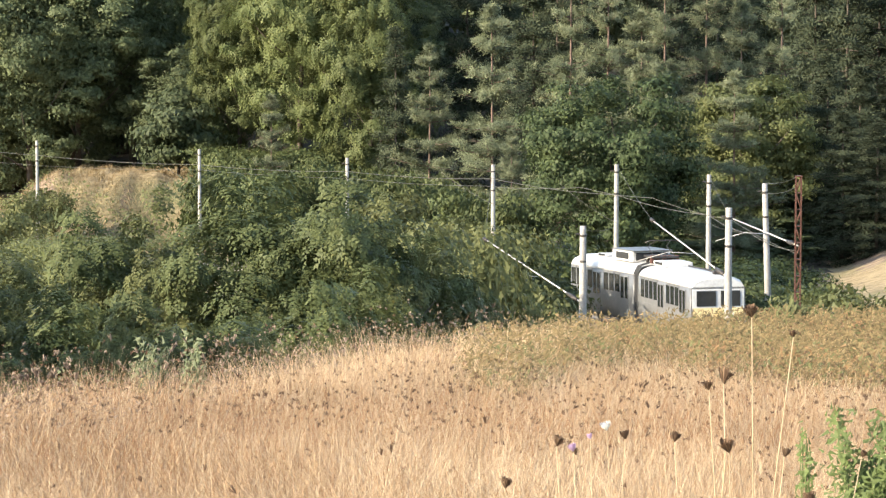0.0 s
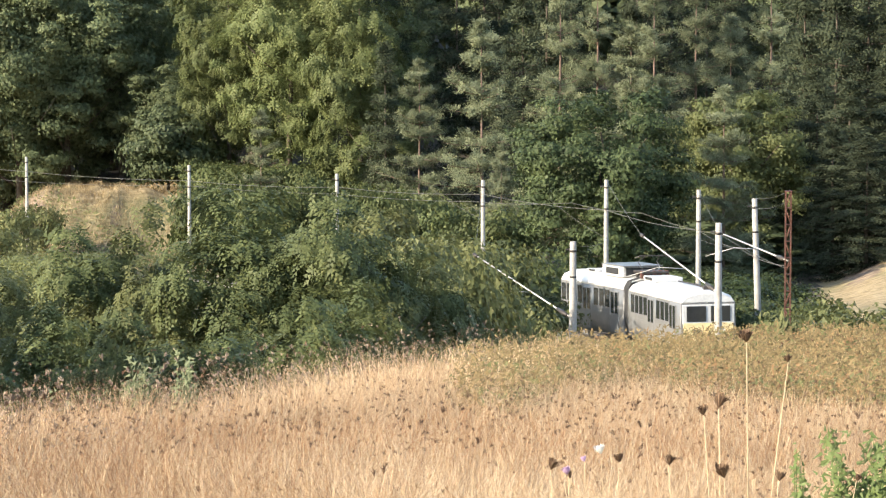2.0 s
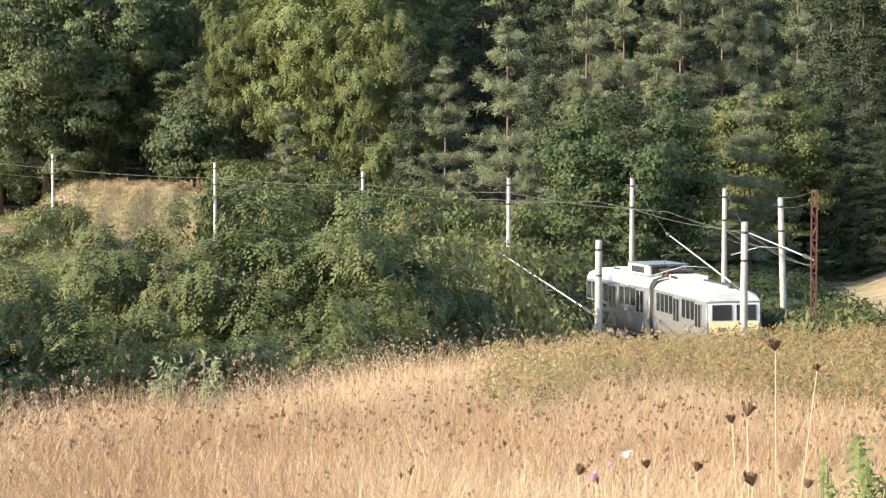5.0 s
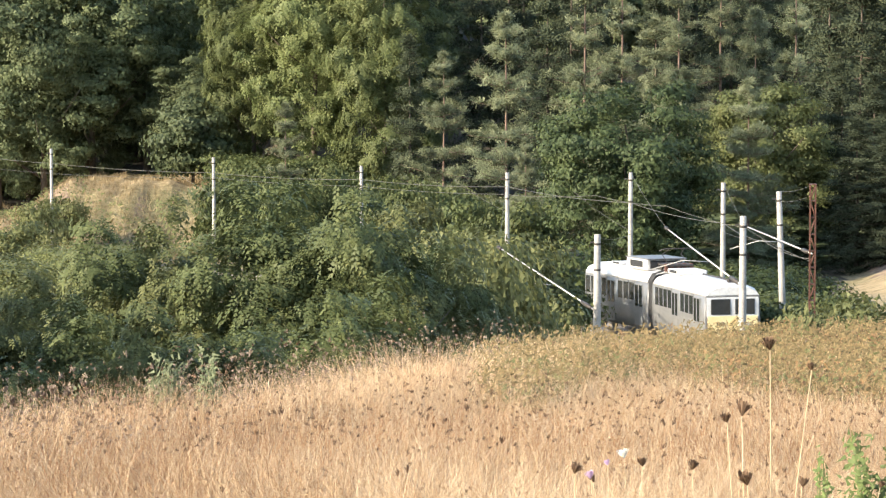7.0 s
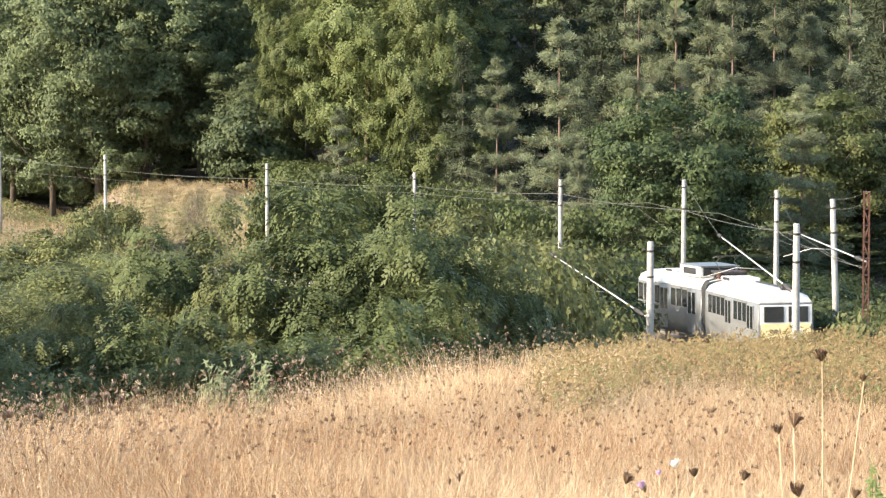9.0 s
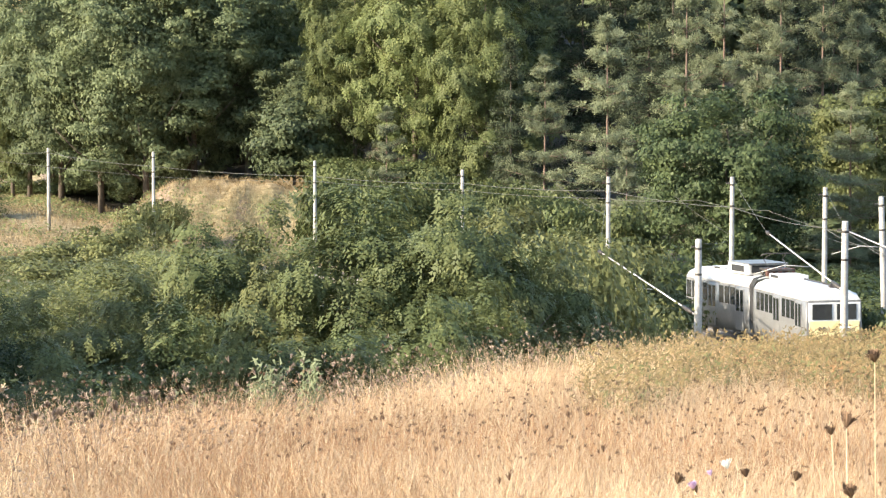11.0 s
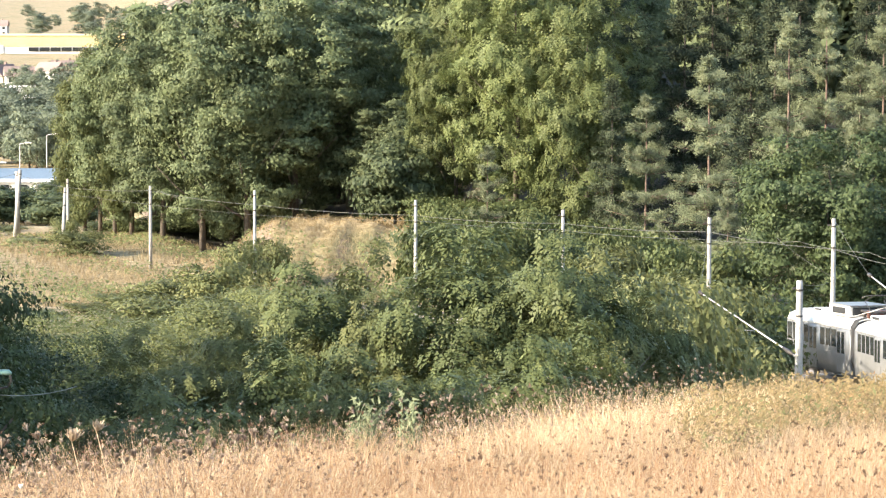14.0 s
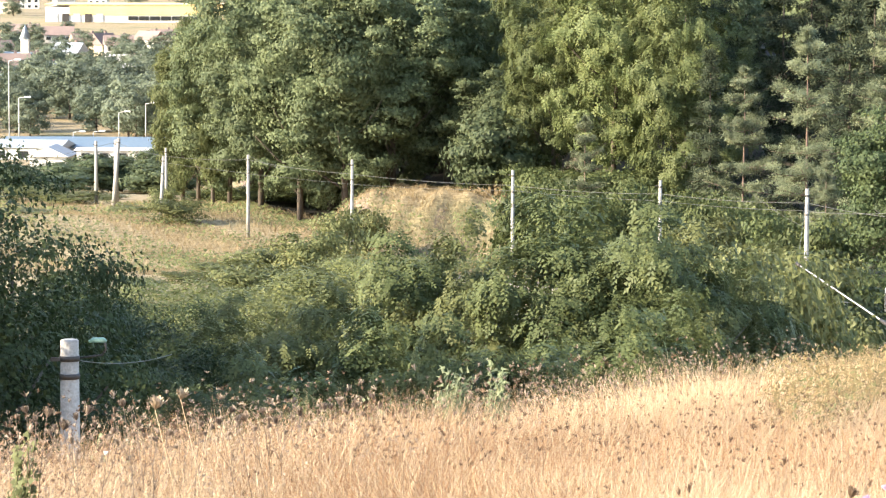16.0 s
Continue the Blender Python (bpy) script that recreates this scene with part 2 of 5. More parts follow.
def mesh_from(name, verts, faces, smooth=False):
    """A mesh from arrays: points (n, 3) and faces (m, k)."""
    verts, faces = np.asarray(verts, np.float32), np.asarray(faces, np.int32)
    me = bpy.data.meshes.new(name)
    m, k = faces.shape
    me.vertices.add(len(verts))
    me.vertices.foreach_set("co", verts.ravel())
    me.loops.add(m * k)
    me.loops.foreach_set("vertex_index", faces.ravel())
    me.polygons.add(m)
    me.polygons.foreach_set("loop_start", np.arange(0, m * k, k, dtype=np.int32))
    me.polygons.foreach_set("use_smooth", np.full(m, smooth))
    me.update(calc_edges=True)
    return me


def ground_material():
    m, nodes, links, b = material("ground_cover")
    a, c = noise_node(nodes, links, 0.05, 5), noise_node(nodes, links, 1.4, 8)
    dry = ramp_node(nodes, [(0.3, (0.15, 0.11, 0.045)), (0.5, (0.27, 0.2, 0.1)), (0.7, (0.39, 0.3, 0.17))])
    links.new(c.outputs["Fac"], dry.inputs["Fac"])
    green = ramp_node(nodes, [(0.3, (0.07, 0.085, 0.03)), (0.7, (0.2, 0.18, 0.07))])
    links.new(c.outputs["Fac"], green.inputs["Fac"])
    blend = ramp_node(nodes, [(0.52, (0, 0, 0)), (0.7, (1, 1, 1))])
    links.new(a.outputs["Fac"], blend.inputs["Fac"])
    mix = nodes.new("ShaderNodeMix")
    mix.data_type = "RGBA"
    links.new(blend.outputs["Color"], mix.inputs["Factor"])
    links.new(dry.outputs["Color"], mix.inputs["A"])
    links.new(green.outputs["Color"], mix.inputs["B"])
    # bare earth shows where the ground is steep
    geo = nodes.new("ShaderNodeNewGeometry")
    xyz = nodes.new("ShaderNodeSeparateXYZ")
    links.new(geo.outputs["Normal"], xyz.inputs["Vector"])
    worn = nodes.new("ShaderNodeMath")
    worn.operation = "MULTIPLY_ADD"
    worn.inputs[1].default_value = 0.12
    links.new(c.outputs["Fac"], worn.inputs[0])
    links.new(xyz.outputs["Z"], worn.inputs[2])
    steep = ramp_node(nodes, [(0.99, (1, 1, 1)), (1.0, (0, 0, 0))])
    links.new(worn.outputs[0], steep.inputs["Fac"])
    earth = ramp_node(nodes, [(0.35, (0.13, 0.09, 0.06)), (0.55, (0.25, 0.18, 0.12)), (0.7, (0.34, 0.26, 0.18))])
    links.new(c.outputs["Fac"], earth.inputs["Fac"])
    bare = nodes.new("ShaderNodeMix")
    bare.data_type = "RGBA"
    links.new(steep.outputs["Color"], bare.inputs["Factor"])
    links.new(mix.outputs["Result"], bare.inputs["A"])
    links.new(earth.outputs["Color"], bare.inputs["B"])
    links.new(bare.outputs["Result"], b.inputs["Base Color"])
    b.inputs["Roughness"].default_value = 0.95
    bn = nodes.new("ShaderNodeBump")
    bn.inputs["Strength"].default_value, bn.inputs["Distance"].default_value = 0.8, 0.25
    links.new(c.outputs["Fac"], bn.inputs["Height"])
    links.new(bn.outputs["Normal"], b.inputs["Normal"])
    return m


ground = new("ground", mesh_from("ground", *terrain(), smooth=True))
ground.data.materials.append(ground_material())
ground.data.materials.append(surface("leaf_litter", (0.035, 0.028, 0.018), (0.09, 0.07, 0.04), 0.2, 3, 0.95, bump=0.6))
for f in ground.data.polygons:
    c = f.center
    if math.hypot(c.x, c.y) > (190 if math.degrees(math.atan2(c.x, c.y)) < 6.6 else 224) and c.y > 0 and -3.6 < math.degrees(math.atan2(c.x, c.y)) < 60 or (math.hypot(c.x, c.y) > (306 if math.degrees(math.atan2(c.x, c.y)) > -5 else 322) and c.y > 0 and -8.6 < math.degrees(math.atan2(c.x, c.y)) < 0):
        f.material_index = 1
tagged(ground, "sunburnt grassy hillside falling to a valley", "ground", kind="structure")


def on_ground(bearing, distance):
    """The place on the ground in that direction and distance from the viewpoint."""
    x, y = distance * math.sin(radians(bearing)), distance * math.cos(radians(bearing))
    return Vector((x, y, float(ground_height(x, y))))


# ---- makers ----


def part(name, mesh, mat, parent=None, label=""):
    """Links a bmesh or mesh as one object, under its thing."""
    if isinstance(mesh, bmesh.types.BMesh):
        me = bpy.data.meshes.new(name)
        mesh.to_mesh(me)
        mesh.free()
    else:
        me = mesh
    if mat and not me.materials:
        me.materials.append(mat)
    ob = new(name, me)
    ob.parent = parent
    if label:
        tagged(ob, label)
    return ob


def thing(name, label, category, at=None, group="", kind=""):
    e = new(name)
    e.empty_display_size = 0.3
    if at is not None:
        e.matrix_basis = at if isinstance(at, Matrix) else Matrix.Translation(at)
    return tagged(e, label, category, group, kind)


def tube_arrays(points, radii, sides=8, cap=True):
    """A tapered tube along points."""
    pts = [Vector(p) for p in points]
    verts, faces = [], []
    side = Vector((1, 0, 0))
    for i, p in enumerate(pts):
        d = (pts[min(i + 1, len(pts) - 1)] - pts[max(i - 1, 0)]).normalized()
        if abs(d.dot(side)) > 0.9:
            side = Vector((0, 1, 0))
        u = (side - d * side.dot(d)).normalized()
        w = d.cross(u)
        for k in range(sides):
            a = 2 * math.pi * k / sides
            verts.append(p + (u * math.cos(a) + w * math.sin(a)) * radii[i])
    for i in range(len(pts) - 1):
        for k in range(sides):
            j = (k + 1) % sides
            faces.append((i * sides + k, i * sides + j, (i + 1) * sides + j, (i + 1) * sides + k))
    return verts, faces


def tube(points, radii, sides=8, into=None):
    bm = into or bmesh.new()
    if isinstance(radii, (int, float)):
        radii = [radii] * len(points)
    verts, faces = tube_arrays(points, radii, sides)
    vs = [bm.verts.new(v) for v in verts]
    for f in faces:
        bm.faces.new([vs[i] for i in f]).smooth = True
    bm.faces.new(list(reversed(vs[:sides])))
    bm.faces.new(vs[-sides:])
    return bm


def box(sx, sy, sz, at=(0, 0, 0), bevel=0.0, into=None, turn=None):
    bm = into or bmesh.new()
    m = Matrix.Translation(at) @ (turn or Matrix()) @ Matrix.Diagonal((sx, sy, sz, 1))
    made = bmesh.ops.create_cube(bm, size=1, matrix=m)["verts"]
    if bevel:
        edges = {e for v in made for e in v.link_edges}
        bmesh.ops.bevel(bm, geom=list(edges), offset=bevel, segments=2, affect="EDGES", profile=0.6)
    return bm


def leaflets(rng, centres, normals, length, width, droop=0.0, scatter=0.32):
    """Leaf shapes: pointed blades round the centres, facing roughly along the normals."""
    n = len(centres)
    nn = normals / (np.linalg.norm(normals, axis=1, keepdims=True) + 1e-9) + rng.normal(0, scatter, (n, 3))
    nn /= np.linalg.norm(nn, axis=1, keepdims=True) + 1e-9
    u = np.cross(nn, rng.normal(0, 1, (n, 3)))
    u[:, 2] -= droop
    u /= np.linalg.norm(u, axis=1, keepdims=True) + 1e-9
    v = np.cross(nn, u)
    s = rng.uniform(0.65, 1.35, (n, 1))
    foot = centres - u * length * s * 0.8
    verts = np.stack([centres + u * length * s, foot + v * width * s * 1.5, foot - v * width * s * 1.5], 1).reshape(-1, 3)
    return verts, np.arange(n * 3).reshape(-1, 3)


def fronds(rng, centres, ways, normals, long, leaf, k=7, slim=0.62):
    """Feathered sprays: k small leaves set along both sides of an arching stalk."""
    n = len(centres)
    nn = normals + rng.normal(0, 0.22, (n, 3))
    nn /= np.linalg.norm(nn, axis=1, keepdims=True) + 1e-9
    u = ways - nn * (ways * nn).sum(1, keepdims=True) + rng.normal(0, 0.15, (n, 3))
    u /= np.linalg.norm(u, axis=1, keepdims=True) + 1e-9
    v = np.cross(nn, u)
    s = rng.uniform(0.7, 1.3, (n, 1))
    out = []
    for j in range(k):
        f = j / (k - 1)
        sign = 1 if j % 2 else -1
        foot = centres + u * (f - 0.5) * long * s - nn * (f * f) * long * 0.3 * s
        way = u * 0.6 + v * sign * 0.9 if j < k - 1 else u
        across = np.cross(nn, way)
        base = foot + way * leaf * 0.3 * s
        out.append(np.stack([foot + way * leaf * 1.8 * s, base + across * leaf * slim * s, base - across * leaf * slim * s], 1))
    verts = np.stack(out, 1).reshape(-1, 3)
    return verts, np.arange(n * k * 3).reshape(-1, 3)


def leafy_mass(rng, height, radius, low, n, length, width, clumps=46, frond=0.0, lobes=13):
    """Leaves in clumps gathered on the big lobes of an ovoid crown, thick on their upper and outer sides."""
    mid, half = (height + low) / 2, (height - low) / 2
    k = np.arange(lobes) + 0.5
    zz = 1 - 2 * k / lobes
    ph = k * 2.39996 + rng.uniform(-0.5, 0.5, lobes)
    rr = np.sqrt(1 - zz ** 2) ** 0.8
    out = rng.uniform(0.48, 0.74, lobes)
    lobe = np.stack([rr * np.cos(ph) * out, rr * np.sin(ph) * out, zz * rng.uniform(0.6, 0.74, lobes)], 1)
    lobe_size = rng.uniform(0.3, 0.46, lobes)
    own = rng.integers(0, lobes, clumps)
    d = rng.normal(0, 1, (clumps, 3)) + lobe[own] / (np.linalg.norm(lobe[own], axis=1, keepdims=True) + 1e-9) * 1.0
    d /= np.linalg.norm(d, axis=1, keepdims=True)
    c = (lobe[own] + d * lobe_size[own, None] * rng.uniform(0.6, 1.08, (clumps, 1))) * [radius, radius, half] + [0, 0, mid]
    size = rng.uniform(0.6, 1.4, clumps) * radius * 1.95 / math.sqrt(clumps)
    filler = n // 5
    which = rng.choice(clumps, n - filler, p=size ** 2 / (size ** 2).sum())
    e = rng.normal(0, 1, (n - filler, 3))
    e /= np.linalg.norm(e, axis=1, keepdims=True)
    e[:, 2] = np.where((e[:, 2] < 0) & (rng.uniform(0, 1, n - filler) < 0.6), -e[:, 2], e[:, 2])
    p = c[which] + e * size[which, None] * np.clip(rng.normal(0.88, 0.28, (n - filler, 1)), 0.2, 1.7) * [1.1, 1.1, 0.66]
    normals = e * 0.6 + d[which] * 0.5 + [0, 0, 0.15]
    inside = rng.normal(0, 1, (filler, 3))
    inside *= rng.uniform(0.2, 0.72, (filler, 1)) / np.linalg.norm(inside, axis=1, keepdims=True)
    p = np.concatenate([p, inside * [radius, radius, half] + [0, 0, mid]])
    normals = np.concatenate([normals, inside])
    p[:, 2] = np.maximum(p[:, 2], low * 0.5 + 0.05)
    if frond:
        pick = rng.permutation(len(p))[: len(p) // 7]
        p, normals = p[pick], normals[pick]
        ways = normals * [1, 1, 0.2] + [0, 0, -0.25] + rng.normal(0, 0.35, p.shape)
        return fronds(rng, p, ways, normals + [0, 0, 0.15], frond, length)
    return leaflets(rng, p, normals, length, width)


def broadleaf(name, label, seed, height, radius, low, leaves, n, length, width, clumps=46, category="tree", bark=None, trunk=None, frond=0.0, lobes=13):
    rng = np.random.default_rng(seed)
    t = thing(name, label, category)
    r0 = trunk or height * 0.018
    wob = rng.normal(0, 0.12, (5, 2))
    pts = [(wob[i, 0] * i * 0.5, wob[i, 1] * i * 0.5, -0.4 + (height * 0.8 + 0.4) * i / 4) for i in range(5)]
    part("trunk", tube(pts, [r0 * 1.25, r0, r0 * 0.75, r0 * 0.5, r0 * 0.2]), bark or BARK, t)
    for i in range(6):
        a, z = i * 1.05 + rng.uniform(0, 0.5), max(low * 0.8, height * 0.12) + (height * 0.5) * i / 6
        reach = radius * rng.uniform(0.55, 0.8)
        q = [(0, 0, z), (math.cos(a) * reach * 0.5, math.sin(a) * reach * 0.5, z + reach * 0.3), (math.cos(a) * reach, math.sin(a) * reach, z + reach * 0.75)]
        part("limb", tube(q, [r0 * 0.42, r0 * 0.28, r0 * 0.1], 6), bark or BARK, t)
    part("crown", mesh_from("crown", *leafy_mass(rng, height, radius, low, n, length, width, clumps, frond, lobes)), leaves, t)
    return t


def conifer(name, label, seed, height, radius, low, needles, bark, whorls=15, arms=7, tufts=46, droop=0.25, spread=1.0, length=0.3, width=0.1):
    """A straight trunk with whorls of boughs, each bearing sprays of needles."""
    rng = np.random.default_rng(seed)
    t = thing(name, label, "conifer")
    r0 = height * 0.0062
    part("trunk", tube([(0, 0, -0.4), (0.05, 0, height * 0.35), (0, 0.06, height * 0.7), (0, 0, height)], [r0 * 1.2, r0 * 0.9, r0 * 0.55, r0 * 0.1]), bark, t)
    cs, ns, ws, bv, bf = [], [], [], [], []
    for w in range(whorls):
        f = (w + rng.uniform(-0.25, 0.25)) / (whorls - 1)
        z = low + (height - low) * np.clip(f, 0, 0.985)
        reach = radius * (1 - np.clip(f, 0, 1)) ** 0.7 + 0.25
        for a in range(arms):
            if rng.uniform() < 0.12:
                continue
            ang = 2 * math.pi * (a + rng.uniform(-0.35, 0.35)) / arms + w * 0.9
            L = reach * rng.uniform(0.55, 1.12)
            up = rng.uniform(-0.1, 0.3) * (1 - droop) - droop * 0.6 + 0.5 * f
            end = np.array([math.cos(ang) * L, math.sin(ang) * L, up * L])
            base = np.array([0, 0, min(z + rng.normal(0, 0.22), height * 0.98)])
            v, fc = tube_arrays([base, base + end * 0.55 + [0, 0, -0.04 * L], base + end], [0.05, 0.035, 0.012], 4)
            bf += [tuple(i + len(bv) for i in q) for q in fc]
            bv += v
            side = np.array([-math.sin(ang), math.cos(ang), 0])
            per = max(3, int(tufts / 7 * (0.3 + 0.7 * L / radius)))
            f0 = rng.uniform(0.08, 1.04, per) ** 0.8
            twig = np.round(f0 * 6 + rng.uniform(-0.3, 0.3, per)) / 6
            across = rng.uniform(-1, 1, per) * (1.12 - twig) * 0.36 * spread * L * (0.4 + 0.6 * rng.uniform(0, 1, per))
            lift = 0.1 * np.abs(across) + rng.normal(0, 0.07 + 0.02 * L, per)
            c = base + end * (twig + 0.35 * np.abs(across) / L)[:, None] + side * across[:, None]
            c[:, 2] += lift + 0.12 * L * f0 ** 2
            cs.append(c + rng.normal(0, 0.06, (per, 3)))
            ns.append(np.stack([rng.normal(0, 0.4, per) + 0.55 * math.cos(ang), rng.normal(0, 0.4, per) + 0.55 * math.sin(ang), rng.uniform(0.1, 0.9, per)], 1))
            ws.append(end[None] / L + side[None] * np.sign(across)[:, None] * rng.uniform(0.2, 0.9, (per, 1)) + [0, 0, 0.15])
    tagged(part("bough_wood", mesh_from("bough_wood", bv, bf), bark, t), kind="stuff")
    part("crown", mesh_from("crown", *fronds(rng, np.concatenate(cs), np.concatenate(ws), np.concatenate(ns), length, width, 7, 0.3)), needles, t)
    return t


def plant(proto, used, bearing, distance, scale=1.0, wide=1.0, turn=0.0, sink=0.15, label="", group=""):
    """The prototype itself the first time, then copies that share its meshes."""
    p = on_ground(bearing, distance)
    m = Matrix.LocRotScale((p.x, p.y, p.z - sink), Euler((0, 0, turn)), (scale * wide, scale * wide, scale))
    if proto.name in used:
        ob = copy_thing(proto, m)
        ob.matrix_basis = m
    else:
        used.add(proto.name)
        proto.matrix_basis = m
        ob = proto
    return tagged(ob, label, group=group)

# ---- overhead line along the track ----


def rail_height(x, y):
    return float(np.interp(math.hypot(x, y), [50, 120, 147, 172, 255, 330], [-13.0, -17.2, -18.1, -18.8, -23.6, -27.8]))


def concrete_pole(name, bearing, distance, top, length, lean=0.0, width=0.25, label="", bands=2):
    """A tapered round concrete pole with iron clamp bands near its head; top is its head's height."""
    x, y = distance * math.sin(radians(bearing)), distance * math.cos(radians(bearing))
    base = float(ground_height(x, y)) - 0.3
    h = top - base
    t = thing(name, label or "tall weathered concrete pole with iron bands", "pole", Matrix.Translation((x - math.tan(radians(lean)) * h, y, base)) @ pose(0, 0, 0, 0, lean, 0), group="line poles")
    part("shaft", tube([(0, 0, 0), (0, 0, h * 0.5), (0, 0, h - 0.02), (0, 0, h)], [width * 0.72, width * 0.61, width * 0.5, width * 0.42], 14), CONCRETE, t)
    for i in range(bands):
        z = h - (0.36 + 0.3 * i if distance < 60 else 0.45 + i * 1.1 + (0.9 if i > 1 else 0))
        part("clamp_band", tube([(0, 0, z), (0, 0, z + 0.09)], width * 0.56, 14), IRON, t, "dark iron clamp band")
    part("bracket", box(0.36, 0.05, 0.06, (-0.14, 0, h - 0.34)), IRON, t, "short dark iron bracket")
    return t


POLES = [("pa", -6.897, 250, -3.96, 0.2), ("pb", -4.152, 229, -4.124, 0.2), ("pc", -1.636, 209, -4.282, 0.2), ("pd", 0.856, 194, -4.396, 0.21), ("pf", 2.96, 173, -4.387, 0.21), ("pg", 4.534, 160, -4.554, 0.21), ("pi", 5.478, 151, -4.694, 0.24), ("pz1", -8.669, 276, -3.882, 0.22), ("pz2", -10.105, 288, -3.906, 0.24)]
HEADS = {}
for key, b, d, e, w in POLES:
    top = 1.6 + d * math.tan(radians(e))
    HEADS[key] = Vector((d * math.sin(radians(b)), d * math.cos(radians(b)), top))
    concrete_pole("concrete_pole", b, d, top, 8, {"pi": -2.2, "pz2": 3.0}.get(key, 0.0), w)
for key, b, d, e, w in (("pe", 2.395, 142, -5.439, 0.27), ("ph", 4.875, 131, -5.114, 0.25)):
    top = 1.6 + d * math.tan(radians(e))
    HEADS[key] = Vector((d * math.sin(radians(b)), d * math.cos(radians(b)), top))
    concrete_pole("concrete_pole", b, d, top, 8, 0, w, "thick pale concrete pole with a sloping tube arm", 3)

# lattice mast
LB, LD = 6.052, 140


def lattice_mast():
    top = 1.6 + LD * math.tan(radians(-4.57))
    p = on_ground(LB, LD)
    h = top - p.z + 0.3
    t = thing("lattice_mast", "slim rusty steel lattice mast", "mast", (p.x, p.y, p.z - 0.3))
    w = 0.11
    for sx in (-1, 1):
        for sy in (-1, 1):
            part("leg", box(0.045, 0.045, h, (sx * w, sy * w, h / 2)), RUST, t)
    n = 13
    for i in range(n):
        z = (i + 0.5) * h / n
        for sy in (-1, 1):
            a, c = Vector((-w, sy * w, z - h / n / 2)), Vector((w, sy * w, z + h / n / 2))
            if i % 2:
                a.x, c.x = w, -w
            part("lacing_bar", tube([a, c], 0.018, 4), RUST, t)
        part("rung", box(2 * w, 2 * w, 0.04, (0, 0, z - h / n / 2)), RUST, t)
    part("cap_plate", box(0.3, 0.3, 0.04, (0, 0, h)), RUST, t)
    HEADS["lattice"] = Vector((p.x, p.y, top))


lattice_mast()


def sloping_arm(key, down, tip, label):
    """A tube arm from a pole up and out over the track, with a thin brace and insulators."""
    head = HEADS[key]
    root = head - Vector((0.0, 0.0, down))
    tip = Vector(tip)
    t = thing("bracket_arm", label, "bracket", root)
    d = tip - root
    part("tube", tube([(0, 0, 0), d], [0.036, 0.03], 10), TUBE, t)
    part("insulator", tube([d * 0.05, d * 0.09, d * 0.1, d * 0.15], [0.07, 0.1, 0.1, 0.07], 10), IRON, t, "dark ribbed insulator")
    part("end_clamp", tube([d * 0.97, d * 1.01], 0.08, 8), IRON, t)
    side = d * 0.4
    part("steady_arm", tube([side, side + Vector((-1.1, 0.2, 0.05)), side + Vector((-2.3, 0.6, -0.35))], 0.016, 6), TUBE, t, "thin bent steady arm")
    return tip


def at(stn, level, d):
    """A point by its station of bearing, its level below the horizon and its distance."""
    b, e = radians((stn - 784) * 0.009621), radians((level + 165) * 0.009621)
    return Vector((d * math.sin(b), d * math.cos(b), 1.6 - d * math.tan(e)))


tip_e = sloping_arm("pe", 3.3, at(858, 424, 150), "pale sloping tube arm fixed to a concrete pole")
tip_h = sloping_arm("ph", 2.75, at(1155, 389, 141), "pale sloping tube arm fixed to a concrete pole")
tip_l = sloping_arm("lattice", 2.9, at(1296, 385, 150), "sloping tube arm fixed to the lattice mast")


def span(points, sag=0.25, r=0.016, name="overhead_wire", label="thin sagging overhead wire between the poles"):
    pts = [Vector(p) for p in points]
    out = []
    for a, c in zip(pts, pts[1:]):
        for i in range(8):
            f = i / 8
            out.append(a.lerp(c, f) - Vector((0, 0, sag * 4 * f * (1 - f))))
    out.append(pts[-1])
    return tagged(part(name, tube(out, r, 5), WIRE), label, "wire", "overhead wires")


LINE = [at(-560, 258, 300), at(-350, 216, 300), at(-268, 240, 287), at(-118, 247, 275), at(64, 272, 249), at(352, 291, 228), at(614, 304, 208), at(873, 317, 193), at(1092, 345, 172), at(1256, 380, 158), at(1330, 412, 150), at(1408, 441, 141)]
span(LINE, 0.15, 0.015, label="thick feeder wire strung along the poles")
span([at(-268, 252, 286), at(64, 290, 247), at(352, 300, 226), at(614, 316, 206), at(858, 330, 168), at(1030, 332, 160), at(1155, 350, 150), at(1296, 388, 148), at(1410, 446, 140)], 0.1, 0.011)
for a, c in ((HEADS["pd"], at(858, 424, 150)), (at(780, 305, 196), at(873, 362, 193)), (at(990, 325, 180), at(1092, 395, 172)), (at(1040, 408, 143), at(1092, 400, 172)), (HEADS["pi"], HEADS["lattice"]), (at(1256, 395, 160), at(1330, 410, 150)), (HEADS["pf"], at(1155, 389, 141)), (HEADS["pg"], at(1296, 385, 150)), (at(1354, 340, 151), at(1408, 330, 141)), (at(280, 285, 240), at(352, 330, 229)), (HEADS["pz1"], at(-60, 262, 250)), (at(-430, 590, 56), at(-250, 585, 62))):
    span([a, c], 0.12, 0.009, "span_wire", "thin cross-span wire held by a pole")
for X, Y, d, lean, w in ((-385, 214, 330, 0, 0.28), (-345, 209, 318, 4.5, 0.34), (-350, 212, 325, 0, 0.36), (-262, 226, 300, 0, 0.2)):
    top = at(X, Y, d)
    concrete_pole("concrete_pole", (X - 784) * 0.009621, d, top.z, 8, lean, w, "distant pale concrete pole", 1)
near_pole = concrete_pole("concrete_pole", (-429 - 784) * 0.009621, 56, at(-429, 556, 56).z, 8, 0, 0.31, "thick concrete pole with two iron collars", 2)
